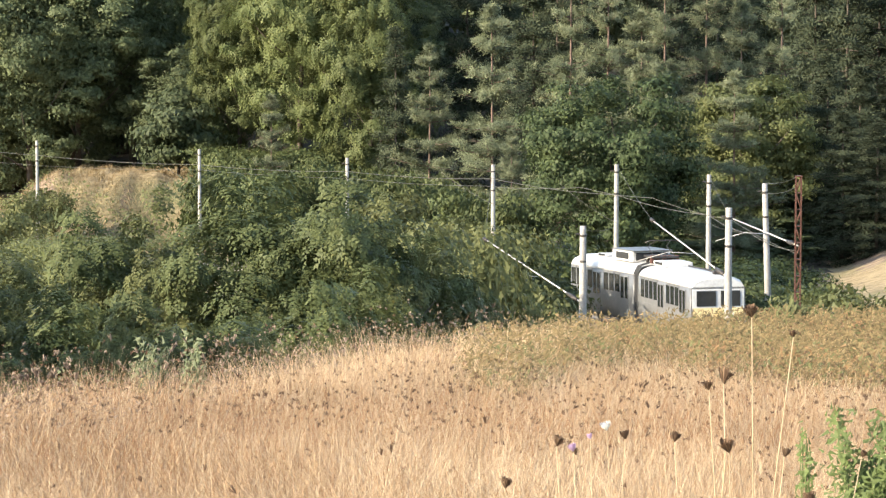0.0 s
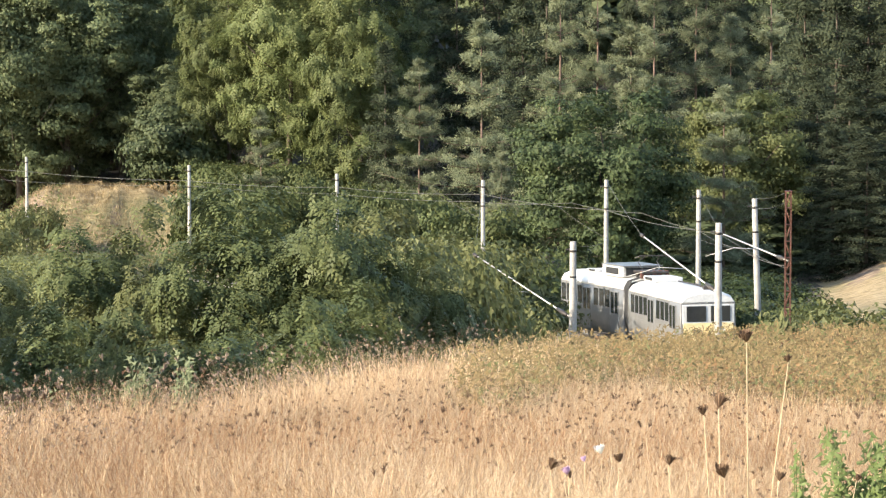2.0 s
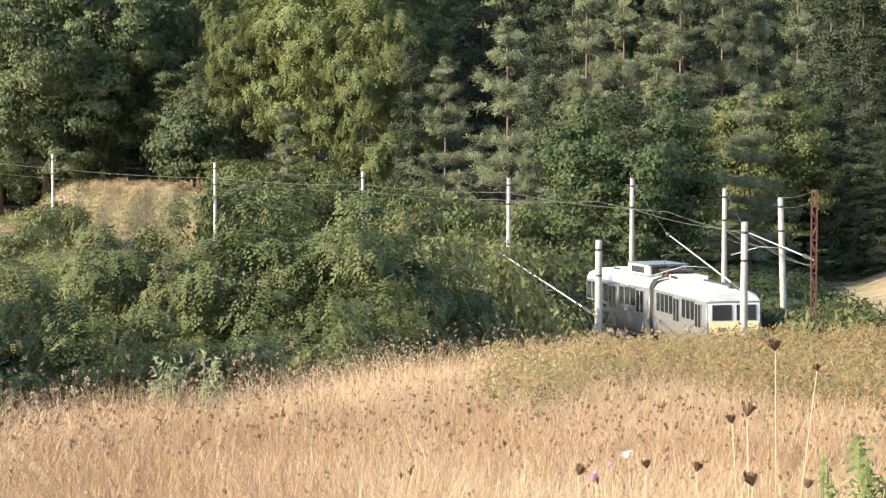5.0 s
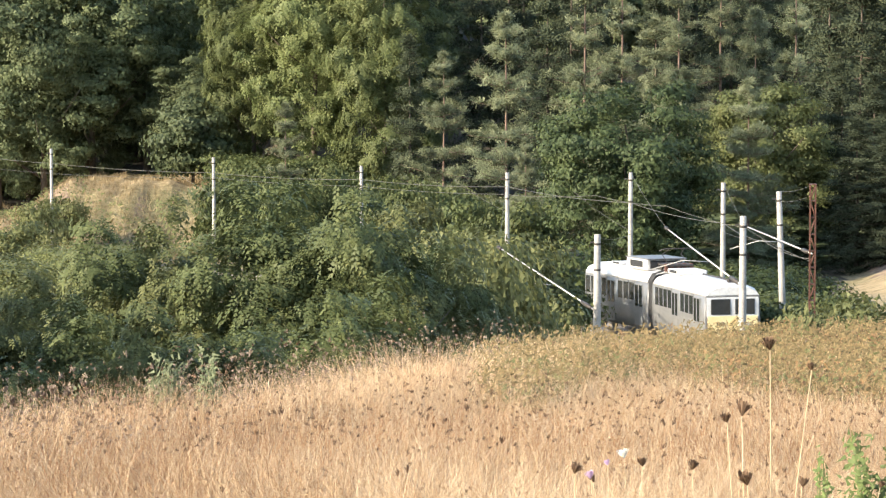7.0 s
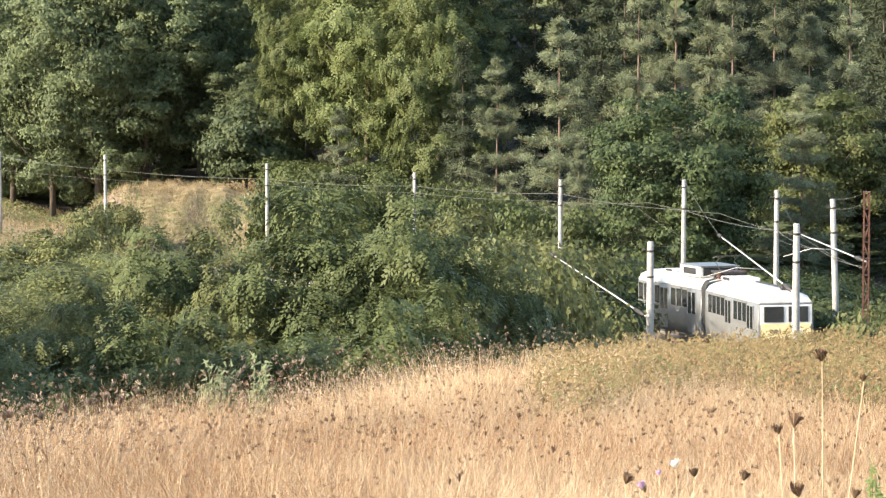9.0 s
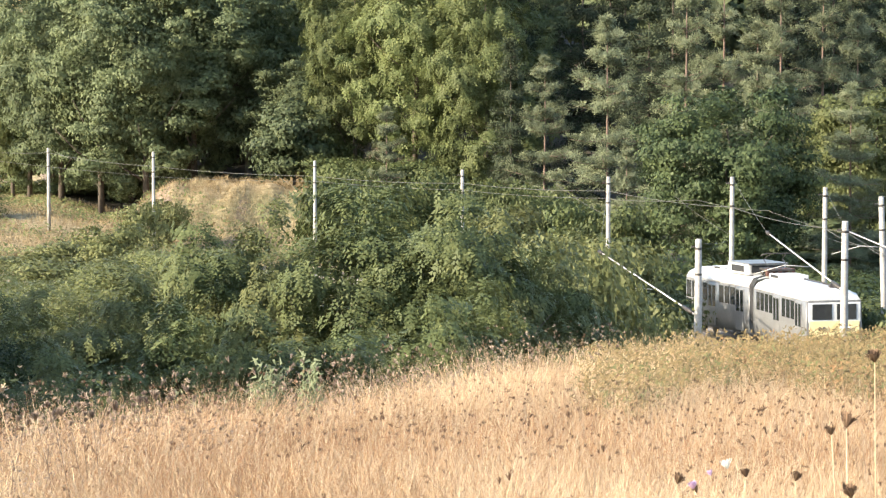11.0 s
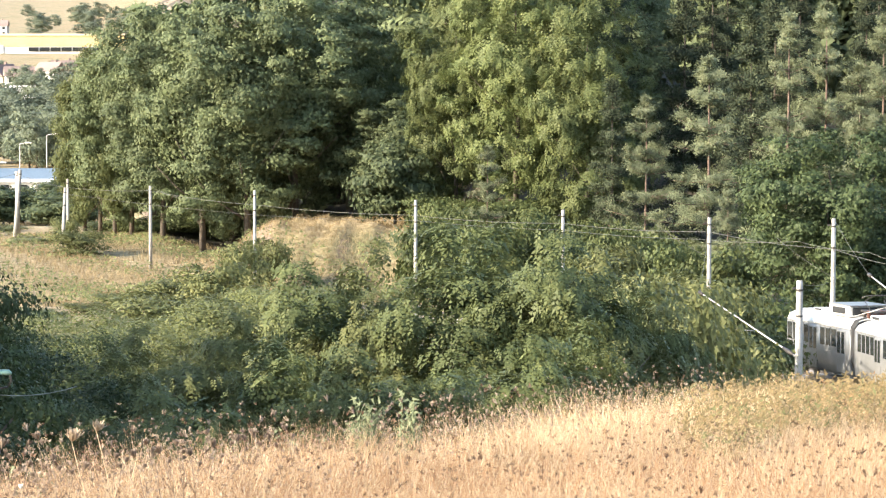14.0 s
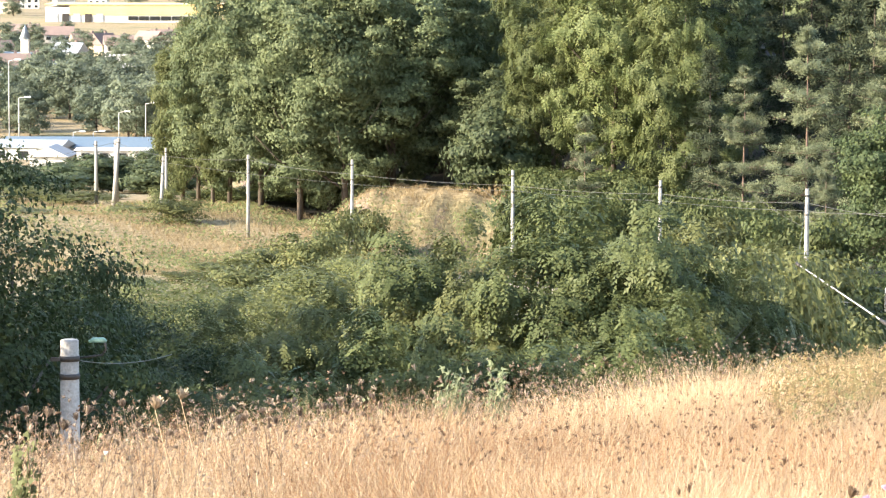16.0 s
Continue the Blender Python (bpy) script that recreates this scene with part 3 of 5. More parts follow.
ins = thing("line_insulator", "pale green insulator on an iron hook", "insulator", at(-377, 563, 56))
part("bell", tube([(-0.17, 0, 0.02), (-0.1, 0, 0.05), (0.08, 0, 0.05), (0.13, 0, 0.03)], [0.02, 0.045, 0.05, 0.02], 10), PORCELAIN, ins)
part("hook", tube([(0.1, 0, 0.03), (0.12, 0, -0.1), (0.05, 0, -0.2), (-0.52, 0, -0.28)], 0.018, 6), IRON, ins)


def track_bed():
    pts = [Vector((x, y, rail_height(x, y))) for x, y in TRACK]
    t = thing("tram_track", "single tram track on a gravel bed", "track", kind="structure")
    fine = []
    for i in range(len(pts) - 1):
        p0, p1, p2, p3 = pts[max(i - 1, 0)], pts[i], pts[i + 1], pts[min(i + 2, len(pts) - 1)]
        for k in range(8):
            f = k / 8
            fine.append(0.5 * (2 * p1 + (p2 - p0) * f + (2 * p0 - 5 * p1 + 4 * p2 - p3) * f * f + (3 * p1 - p0 - 3 * p2 + p3) * f ** 3))
    fine.append(pts[-1])
    sides = []
    for i, p in enumerate(fine):
        d = (fine[min(i + 1, len(fine) - 1)] - fine[max(i - 1, 0)])
        sides.append(Vector((d.y, -d.x, 0)).normalized())
    for off in (-0.5, 0.5):
        bm = bmesh.new()
        rings = [[bm.verts.new(p + s * (off + x) + Vector((0, 0, z))) for x, z in ((-0.035, -0.14), (-0.03, 0), (0.03, 0), (0.035, -0.14))] for p, s in zip(fine, sides)]
        for a, c in zip(rings, rings[1:]):
            for k in range(4):
                bm.faces.new((a[k], a[(k + 1) % 4], c[(k + 1) % 4], c[k]))
        part("rail", bm, IRON, t, "worn steel rail")
    bm = bmesh.new()
    rings = [[bm.verts.new(p + s * x + Vector((0, 0, z))) for x, z in ((-2.2, -1.3), (-1.3, -0.14), (1.3, -0.14), (2.2, -1.3))] for p, s in zip(fine, sides)]
    for a, c in zip(rings, rings[1:]):
        for k in range(4):
            bm.faces.new((a[k], a[(k + 1) % 4], c[(k + 1) % 4], c[k]))
    part("gravel_bed", bm, GRAVEL, t)


track_bed()

# ---- woods ----
USED = set()
oak = broadleaf("oak_tree", "tall dark green oak at the meadow's edge", 11, 21, 7.0, 2.0, OAK, 62000, 0.145, 0.062, 300, trunk=0.26, lobes=18)
linden = broadleaf("linden_tree", "tall bright yellow-green linden tree", 12, 22, 6.0, 1.5, LINDEN, 72000, 0.14, 0.066, 230, frond=0.75, lobes=24, trunk=0.22)
round_oak = broadleaf("round_oak", "dense round dark green oak", 13, 12.5, 5.6, 0.4, MAPLE, 46000, 0.13, 0.055, 190, lobes=22)
maple = broadleaf("maple_tree", "olive-green maple with yellowing leaves", 24, 14, 4.6, 1.0, YELLOWING, 30000, 0.15, 0.06, 130)
bush = broadleaf("locust_bush", "large leafy green locust bush", 14, 9.5, 3.0, 0.4, LOCUST, 44000, 0.066, 0.022, 150, "bush", trunk=0.09, frond=0.3, lobes=16)
bush_b = broadleaf("locust_bush", "spreading locust bush with yellowing leaves", 15, 9.0, 3.2, 0.3, LOCUST_WARM, 44000, 0.066, 0.022, 150, "bush", trunk=0.09, frond=0.3, lobes=16)
shrub = broadleaf("shrub", "yellow-green leafy shrub in dry grass", 16, 3.2, 2.0, 0.1, SHRUB, 4200, 0.11, 0.046, 36, "shrub", trunk=0.05)
green_shrub = broadleaf("green_shrub", "low fresh green shrub", 17, 2.6, 2.0, 0.1, GREEN_SHRUB, 4200, 0.11, 0.046, 36, "shrub", trunk=0.05)
elder_shrub = broadleaf("elder_shrub", "low shrub under the trees, shade put into its leaf colour", 20, 2.6, 2.0, 0.1, SHADE_LEAF, 4200, 0.11, 0.046, 36, "shrub", trunk=0.05)
grey_tree = broadleaf("small_tree", "small grey-green tree on the mound", 18, 7, 3.2, 0.8, GREY_LEAF, 9000, 0.2, 0.075, 44)
pine = conifer("pine_tree", "tall pine with tiered grey-green boughs", 21, 18, 4.3, 1.0, PINE, PINE_BARK, 11, 9, 640, length=0.6, width=0.12)
pine_b = conifer("pine_tree", "slender pine with reddish trunk", 22, 22, 4.0, 2.0, PINE, PINE_BARK, 14, 8, 580, length=0.6, width=0.12)
spruce = conifer("spruce_tree", "dark spruce of the wood", 23, 24, 3.6, 1.0, SPRUCE, BARK, 20, 7, 170, droop=0.5, length=0.9, width=0.22)


def bearing(stn):
    return (stn - 784) * 0.009621


def sized(proto, tall, X, top, d, wide, seed):
    """Stands a prototype so that its head reaches the height top."""
    p = on_ground(bearing(X), d)
    z = 1.6 - d * math.tan(radians((top + 165) * 0.009621))
    s = (z - p.z) / tall
    plant(proto, USED, bearing(X), d, s, wide / s, seed)


OAKS = ((-150, 318, -50, 0.8), (-95, 310, -90, 0.95), (-25, 304, -95, 1.0), (55, 302, -110, 1.05), (140, 304, -125, 1.05), (235, 309, -140, 1.1), (-110, 342, -80, 0.9), (30, 335, -120, 1), (130, 331, -135, 1), (330, 326, -150, 1.1), (400, 330, -160, 1.1), (480, 320, -170, 1.1), (700, 305, -150, 1.0), (-60, 360, -80, 1.0), (220, 345, -150, 1.1), (318, 300, 70, 0.65))
for X, d, s, w in ((425, 288, 0.98, 0.85), (530, 280, 1.05, 0.95), (655, 274, 1.0, 0.9), (580, 305, 1.25, 1)):
    plant(linden, USED, bearing(X), d, s, w, X * 0.7)
plant(grey_tree, USED, bearing(315), 285, 1.1, 1, 0.4)
for X, d, s, w, p in ((945, 268, 0.9, 1, spruce), (985, 274, 0.95, 1, spruce), (700, 262, 0.7, 1, spruce), (480, 262, 0.62, 1, pine), (760, 246, 0.84, 1.05, pine), (870, 243, 1.0, 1.1, pine), (905, 236, 0.5, 1, pine), (1010, 262, 1.0, 1, pine_b), (1075, 268, 1.0, 1, pine_b), (1135, 262, 1.0, 1.1, pine), (1175, 258, 0.98, 1, pine_b), (1250, 266, 1.0, 1, pine_b), (1310, 262, 1.05, 1, pine), (1380, 268, 1.0, 1, pine_b), (1440, 250, 0.95, 1.1, spruce), (1495, 246, 0.95, 1.1, spruce), (1550, 248, 0.95, 1.1, spruce), (1605, 246, 0.95, 1.1, spruce)):
    plant(p, USED, bearing(X), d, s, w, X * 0.7)
rng = np.random.default_rng(5)
for row, d in enumerate((283, 300, 322)):
    for X in range(690, 1700, 145):
        plant(spruce, USED, bearing(X + row * 33 + rng.uniform(-20, 20)), d + rng.uniform(-5, 5), rng.uniform(0.85, 1.1), 1, X)
plant(round_oak, USED, bearing(1085), 212, 1.0, 1, 0)
for X, Y, d, w in ((-232, 40, 326, 0.75), (-205, -10, 332, 0.8), (-180, 30, 318, 0.7)):
    sized(maple, 14, X, Y, d, w, X * 0.3)
for X, Y, d, w in ((1268, 160, 232, 0.8), (1340, 128, 228, 0.95)):
    sized(maple, 14, X, Y, d, w, X * 0.3)
plant(pine, USED, bearing(1300), 219, 0.72, 1.2, 2)
for X, Y, d in ((1410, 130, 236), (1462, 90, 232), (1520, 110, 229), (1585, 80, 231), (1490, 190, 222), (1550, 210, 220), (1610, 190, 222)):
    sized(spruce, 24, X, Y, d, 0.85, X * 0.7)


for i, (X, d, Y, w) in enumerate(OAKS):
    if d < 320:
        sized(oak, 21, X, Y, d, w, i * 1.1)
BUSHES = ((-190, 530, 75, 0.8), (-90, 480, 85, 0.9), (20, 455, 88, 0.9), (120, 425, 86, 0.9), (220, 362, 85, 0.9), (330, 325, 84, 1), (440, 318, 82, 1), (540, 312, 82, 1), (620, 308, 80, 0.9), (700, 345, 82, 0.8), (770, 425, 84, 0.7), (818, 505, 86, 0.5), (-150, 575, 64, 0.7), (10, 545, 66, 0.75), (170, 520, 66, 0.75), (330, 505, 66, 0.75), (470, 490, 68, 0.75), (600, 480, 68, 0.75), (760, 520, 70, 0.6))
for i, (X, Y, d, w) in enumerate(BUSHES):
    k = 1 if i in (0, 1, 2, 3, 5, 9, 11) else 0
    sized((bush, bush_b)[k], (9.5, 9.0)[k], X, Y, d, w, i * 1.7)

for i, (X, Y, d, w, p) in enumerate((
        (-160, 425, 235, 1.2, 0), (-90, 400, 230, 1.3, 0), (-20, 375, 225, 1.2, 0), (40, 340, 240, 0.9, 0), (95, 335, 262, 1.0, 0), (-230, 440, 225, 0.8, 0), (-300, 452, 222, 0.8, 0), (-380, 446, 230, 0.7, 0), (-450, 440, 228, 0.9, 0),
        (-265, 295, 296, 0.7, 0), (-240, 315, 285, 1.2, 0), (-330, 325, 300, 1.1, 0), (-440, 300, 330, 1.6, 0), (-500, 290, 340, 1.8, 0), (-370, 305, 340, 1.3, 0), (160, 455, 200, 1.2, 0), (60, 420, 210, 1.2, 0), (-60, 430, 200, 1.3, 0), (-130, 430, 195, 1.3, 0), (-520, 330, 300, 1.6, 0),
        (770, 400, 150, 1.1, 0), (830, 405, 155, 1.2, 0), (890, 420, 158, 1.1, 0), (800, 470, 135, 1.1, 0), (870, 480, 140, 1.0, 0), (745, 440, 120, 1.2, 0), (792, 440, 112, 0.9, 0), (850, 470, 116, 0.9, 0), (893, 500, 120, 0.9, 0), (935, 515, 126, 0.9, 0), (950, 430, 172, 1.3, 1), (1000, 445, 176, 1.3, 1), (905, 480, 160, 1.2, 1), (960, 500, 158, 1.1, 1),
        (1060, 495, 172, 1.0, 1), (1120, 498, 174, 1.1, 1), (1180, 500, 176, 1.1, 1), (1235, 505, 172, 1.1, 1), (1300, 490, 176, 1.0, 1), (1350, 500, 172, 1.0, 1), (1400, 505, 172, 1.0, 1), (1450, 505, 150, 1.0, 1), (1500, 520, 130, 1.0, 0), (1550, 520, 125, 1.0, 0), (1425, 530, 120, 0.8, 0), (1600, 525, 122, 1, 0), (1160, 515, 165, 0.9, 1), (1345, 525, 149.5, 0.7, 1), (1378, 532, 151, 0.8, 1), (1330, 545, 153, 0.8, 1), (1408, 535, 147, 0.8, 1),
        (700, 320, 232, 1.1, 1), (760, 320, 236, 1.2, 1), (820, 345, 226, 1.2, 1), (880, 360, 220, 1.2, 1), (930, 345, 222, 1.1, 1), (690, 350, 215, 1.2, 0), (840, 395, 200, 1.1, 0))):
    sized((shrub, green_shrub)[p], (3.2, 2.6)[p], X, Y, d, w, i * 1.3)
# the dark dell beside the field, its shade partly painted into the leaves
dell = broadleaf("dell_tree", "tree in the dell, shade put into its leaf colour", 19, 10, 3.6, 0.6, SHADE_LEAF, 34000, 0.055, 0.026, 150)
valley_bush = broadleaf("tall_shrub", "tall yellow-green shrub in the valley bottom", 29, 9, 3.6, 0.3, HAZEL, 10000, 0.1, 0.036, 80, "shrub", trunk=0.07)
back_tree = broadleaf("wood_tree", "leafy tree of the deeper wood, also set unseen for shade", 27, 16, 5.0, 0.6, OAK, 10000, 0.38, 0.165, 110)
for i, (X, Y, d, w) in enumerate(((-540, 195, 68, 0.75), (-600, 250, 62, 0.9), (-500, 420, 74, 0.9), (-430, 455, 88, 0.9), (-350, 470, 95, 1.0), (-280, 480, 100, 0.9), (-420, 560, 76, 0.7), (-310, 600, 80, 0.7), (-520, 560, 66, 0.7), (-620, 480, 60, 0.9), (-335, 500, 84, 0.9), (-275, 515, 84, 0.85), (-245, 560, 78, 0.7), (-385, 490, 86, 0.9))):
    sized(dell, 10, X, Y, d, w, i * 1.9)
for X, d, Y, w in OAKS:
    if d >= 320:
        sized(back_tree, 16, X, Y, d, w * 1.25, X * 0.1)
# undergrowth behind the track and in the valley bottom
rng = np.random.default_rng(77)
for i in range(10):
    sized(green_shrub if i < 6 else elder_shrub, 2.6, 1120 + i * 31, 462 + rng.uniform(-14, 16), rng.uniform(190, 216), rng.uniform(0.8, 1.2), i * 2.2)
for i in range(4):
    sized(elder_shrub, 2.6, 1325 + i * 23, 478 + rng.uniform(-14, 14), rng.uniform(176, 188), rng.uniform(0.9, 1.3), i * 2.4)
for i in range(30):
    stn = -420 + i * 22
    sized(valley_bush, 9, stn, (478 if stn < -110 else 445) + rng.uniform(-46, 30), rng.uniform(130, 195), rng.uniform(0.6, 1.1), i * 1.7)
# trees between the meadow and the depot
for i, (X, Y, d, w) in enumerate(((-455, 255, 420, 1.0), (-415, 246, 450, 1.0), (-375, 236, 430, 1.0), (-340, 240, 440, 1.0), (-300, 228, 430, 1.0), (-270, 250, 390, 0.9), (-500, 262, 400, 1.1), (-540, 250, 430, 1.1), (-240, 240, 400, 0.9), (-590, 250, 420, 1.1))):
    sized(grey_tree, 7, X, Y, d, w * 1.5, i * 1.4)
for i in range(11):
    sized(green_shrub, 2.6, 375 + i * 33, 305 + rng.uniform(-12, 22), rng.uniform(240, 258), rng.uniform(1.2, 1.6), i * 2.1)
for i in range(13):
    sized(green_shrub, 2.6, -190 + i * 43, 292 + rng.uniform(-10, 10), rng.uniform(333, 345), rng.uniform(1.3, 1.8), i * 2.1)
for i in range(9):
    sized(green_shrub, 2.6, 372 + i * 30, 266 + rng.uniform(-16, 10), rng.uniform(272, 282), rng.uniform(1.0, 1.4), i * 2.6)
# taller unseen trees added beside the dell to cast shade on it
for i, (x, y, s, w) in enumerate(((-17.2, 50, 0.9, 0.8), (-18.8, 56, 0.9, 0.8), (-20.2, 63, 0.9, 0.8), (-22.2, 71, 0.9, 0.8), (-24.5, 79, 0.9, 0.8), (-27, 88, 0.85, 0.85), (-25, 60, 1.0, 0.9), (-28, 70, 1.0, 0.9))):
    plant(back_tree, USED, math.degrees(math.atan2(x, y)), math.hypot(x, y), s, w, i)
for i in range(11):
    plant(back_tree, USED, bearing(-95 + i * 66), 362 + rng.uniform(-5, 5), rng.uniform(1.0, 1.2), 0.9, i * 1.3)
for i in range(6):
    sized(back_tree, 16, 1165 + i * 36, 372 + 12 * math.sin(i * 2.3), 226 + 3 * math.sin(i * 1.7), 0.8, i * 2.3)
for i in range(15):
    plant(back_tree, USED, bearing(640 + i * 70), 352 + rng.uniform(-6, 6), rng.uniform(1.3, 1.55), 0.9, i * 1.9)

# ---- the tram ----


def ring_body(name, mat, parent, profile, rings, label=""):
    """A closed hull through cross-sections: profile of (half width, height), rings of (along, width scale, roof drop)."""
    bm = bmesh.new()
    loop = [(x, z) for x, z in profile] + [(-x, z) for x, z in reversed(profile[:-1])]
    made = []
    for y, s, drop in rings:
        made.append([bm.verts.new((x * s, y, z - (drop if z > 2.6 else 0))) for x, z in loop])
    for a, c in zip(made, made[1:]):
        for k in range(len(loop)):
            bm.faces.new((a[k], c[k], c[(k + 1) % len(loop)], a[(k + 1) % len(loop)])).smooth = True
    bm.faces.new(made[0])
    bm.faces.new(list(reversed(made[-1])))
    return part(name, bm, mat, parent, label)


def tram():
    t = thing("tram", "pale articulated tram with white roof and yellow rear", "tram", Matrix.Translation((12.05, 146.0, -17.62)) @ pose(0, 0, 0, -2.6, 0, 11.3))
    low = [(1.06, 0.38), (1.22, 0.55), (1.28, 0.95), (1.28, 1.62), (1.25, 2.62), (0, 2.62)]
    roof = [(1.26, 2.6), (1.24, 2.72), (1.1, 2.92), (0.75, 3.06), (0.37, 3.12), (0, 3.13)]
    for sec, y0 in ((0, 0.0), (1, 9.75)):
        L = 9.1
        near, far = (0.97, 1) if sec == 0 else (1, 0.85)
        rings = [(y0, near, 0), (y0 + 0.3, 0.5 + near / 2, 0), (y0 + 1.0, 1, 0), (y0 + L - 1.0, 1, 0), (y0 + L - 0.3, 0.5 + far / 2, 0), (y0 + L, far, 0)]
        body = ring_body("body_section", SHADE_SIDE_PAINT, t, low, rings)
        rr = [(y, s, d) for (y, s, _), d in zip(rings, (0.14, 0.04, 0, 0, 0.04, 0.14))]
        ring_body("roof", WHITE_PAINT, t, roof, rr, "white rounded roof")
        for side in (-1, 1):
            ys = [1.15, 2.2, 2.95, 3.7, 4.85, 5.9, 6.65, 7.4, 8.15]
            for i, y in enumerate(ys):
                if i in (0, 4):
                    part("door", box(0.03, 1.05, 1.95, (side * 1.277, y0 + y + 0.1, 1.5), 0.02), SHADE_SIDE_PAINT, body, "pale folding door")
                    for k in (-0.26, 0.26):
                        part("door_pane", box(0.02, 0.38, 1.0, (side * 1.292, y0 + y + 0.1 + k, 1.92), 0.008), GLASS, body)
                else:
                    part("window_frame", box(0.03, 0.7, 0.95, (side * 1.267, y0 + y, 2.1), 0.02), SHADE_SIDE_PAINT, body)
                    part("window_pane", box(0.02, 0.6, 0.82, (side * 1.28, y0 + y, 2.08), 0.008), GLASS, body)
            part("skirt_band", box(0.02, 6.9, 0.16, (side * 1.28, y0 + 4.5, 1.36), 0.006), SHADE_SIDE_PAINT, body)
        for yb in (1.9, 7.3):
            bogie = part("bogie", box(1.5, 2.0, 0.3, (0, y0 + yb, 0.45), 0.05), IRON, t)
            for wy in (-0.75, 0.75):
                for sx in (-0.5, 0.5):
                    part("wheel", tube([(sx - 0.06, y0 + yb + wy, 0.33), (sx + 0.06, y0 + yb + wy, 0.33)], 0.33, 16), IRON, bogie)
    part("bellows", ring_rubber(), RUBBER, t, "black folded rubber bellows")
    # rear face
    part("rear_panel", box(2.26, 0.05, 1.2, (0, -0.008, 1.12), 0.02), YELLOW_PAINT, t, "yellow lower rear panel")
    part("rear_mask", box(2.36, 0.04, 0.86, (0, -0.005, 2.1), 0.02), WHITE_PAINT, t)
    for sx in (-0.55, 0.55):
        part("rear_window", box(0.88, 0.05, 0.68, (sx, -0.03, 2.12), 0.02), GLASS, t, "dark rear window")
    part("centre_stripe", box(0.22, 0.02, 0.5, (0, -0.035, 1.42), 0.005, turn=pose(0, 0, 0, 0, 45, 0)), ORANGE_BAND, t)
    for sx in (-0.66, -0.46, 0.46, 0.66):
        part("lamp", tube([(sx, -0.03, 1.38), (sx, -0.09, 1.38)], [0.09, 0.075], 14), LENS if sx > 0 else IRON, t)
    part("bumper", box(1.9, 0.22, 0.22, (0, -0.1, 0.62), 0.05), IRON, t)
    part("coupler", box(0.22, 0.4, 0.18, (0, -0.25, 0.55), 0.04), IRON, t)
    # roof equipment
    for y, w, l, h in ((7.5, 1.35, 2.0, 0.22), (12.1, 1.9, 2.7, 0.5), (15.8, 1.2, 1.4, 0.14)):
        b = part("roof_box", box(w, l, h, (0, y, 3.1 + h / 2), 0.06), WHITE_PAINT, t)
        part("vent_grille", box(0.03, l * 0.6, h * 0.6, (-w / 2 - 0.005, y, 3.12 + h / 2), 0.005), RUBBER, b)
    # Flat black panel stands for the dark inside the hatch; nothing is open.
    part("hatch", box(1.6, 0.06, 0.36, (0, 10.73, 3.36), 0.02), RUBBER, t, "black panel painted as shade in the roof hatch's end")
    part("hatch_lid", box(1.96, 2.9, 0.05, (0, 12.0, 3.63), 0.02), SHADE_SIDE_PAINT, t, "grey weathered hatch lid")
    part("cable_duct", tube([(0.3, 0.8, 3.16), (0.34, 3.4, 3.19), (0.3, 5.9, 3.19)], 0.035, 6), IRON, t)
    part("rear_lamp_box", box(0.35, 0.25, 0.18, (0.2, 0.9, 3.2), 0.03), IRON, t)
    pan = part("pantograph_base", box(1.3, 1.5, 0.1, (0, 9.6, 3.42), 0.02), IRON, t)
    for sx in (-0.5, 0.5):
        for sy in (-0.6, 0.6):
            part("insulator", tube([(sx, 9.6 + sy, 3.1), (sx, 9.6 + sy, 3.2), (sx, 9.6 + sy, 3.38)], [0.05, 0.08, 0.05], 8), IRON, pan)
        part("lower_arm", tube([(sx, 9.1, 3.5), (sx * 0.9, 10.3, 3.85)], 0.022, 6), IRON, pan)
        part("upper_arm", tube([(sx * 0.9, 10.3, 3.85), (sx * 0.7, 9.3, 4.15)], 0.02, 6), IRON, pan)
    part("contact_bow", tube([(-0.85, 9.3, 4.08), (-0.6, 9.3, 4.17), (0.6, 9.3, 4.17), (0.85, 9.3, 4.08)], 0.03, 6), IRON, pan)
    for i in range(5):
        part("resistor", box(0.15, 0.26, 0.36, (-0.6 + 0.3 * i, 9.0 + 0.12 * (i % 2), 3.32), 0.03), RUST, t)
    # the forward section swings out along the bend
    swing = Matrix.Translation((0, 9.4, 0)) @ pose(0, 0, 0, 0, 0, 6.5) @ Matrix.Translation((0, -9.4, 0))
    for ob in t.children:
        ys = [v.co.y for v in ob.data.vertices]
        if min(ys) > 9.6:
            ob.matrix_local = swing @ ob.matrix_local


def ring_rubber():
    bm = bmesh.new()
    prof = [(1.14, 0.6), (1.31, 1.0), (1.31, 2.6), (1.12, 2.92), (0.5, 3.1)]
    loop = prof + [(-x, z) for x, z in reversed(prof)]
    rows = []
    for i in range(9):
        s = 1.0 if i % 2 else 0.94
        rows.append([bm.verts.new((x * s, 9.1 + 0.65 * i / 8, 0.1 + z * (0.97 + 0.03 * s))) for x, z in loop])
    for a, c in zip(rows, rows[1:]):
        for k in range(len(loop)):
            bm.faces.new((a[k], c[k], c[(k + 1) % len(loop)], a[(k + 1) % len(loop)]))
    return bm


tram()

# ---- the dry field ----


def field_points(rng, n, d0, d1, b0=-16.0, b1=11.0):
    d = rng.uniform(d0, d1, n)
    b = np.radians(rng.uniform(b0, b1, n))
    x, y = d * np.sin(b), d * np.cos(b)
    return x, y, ground_height(x, y)


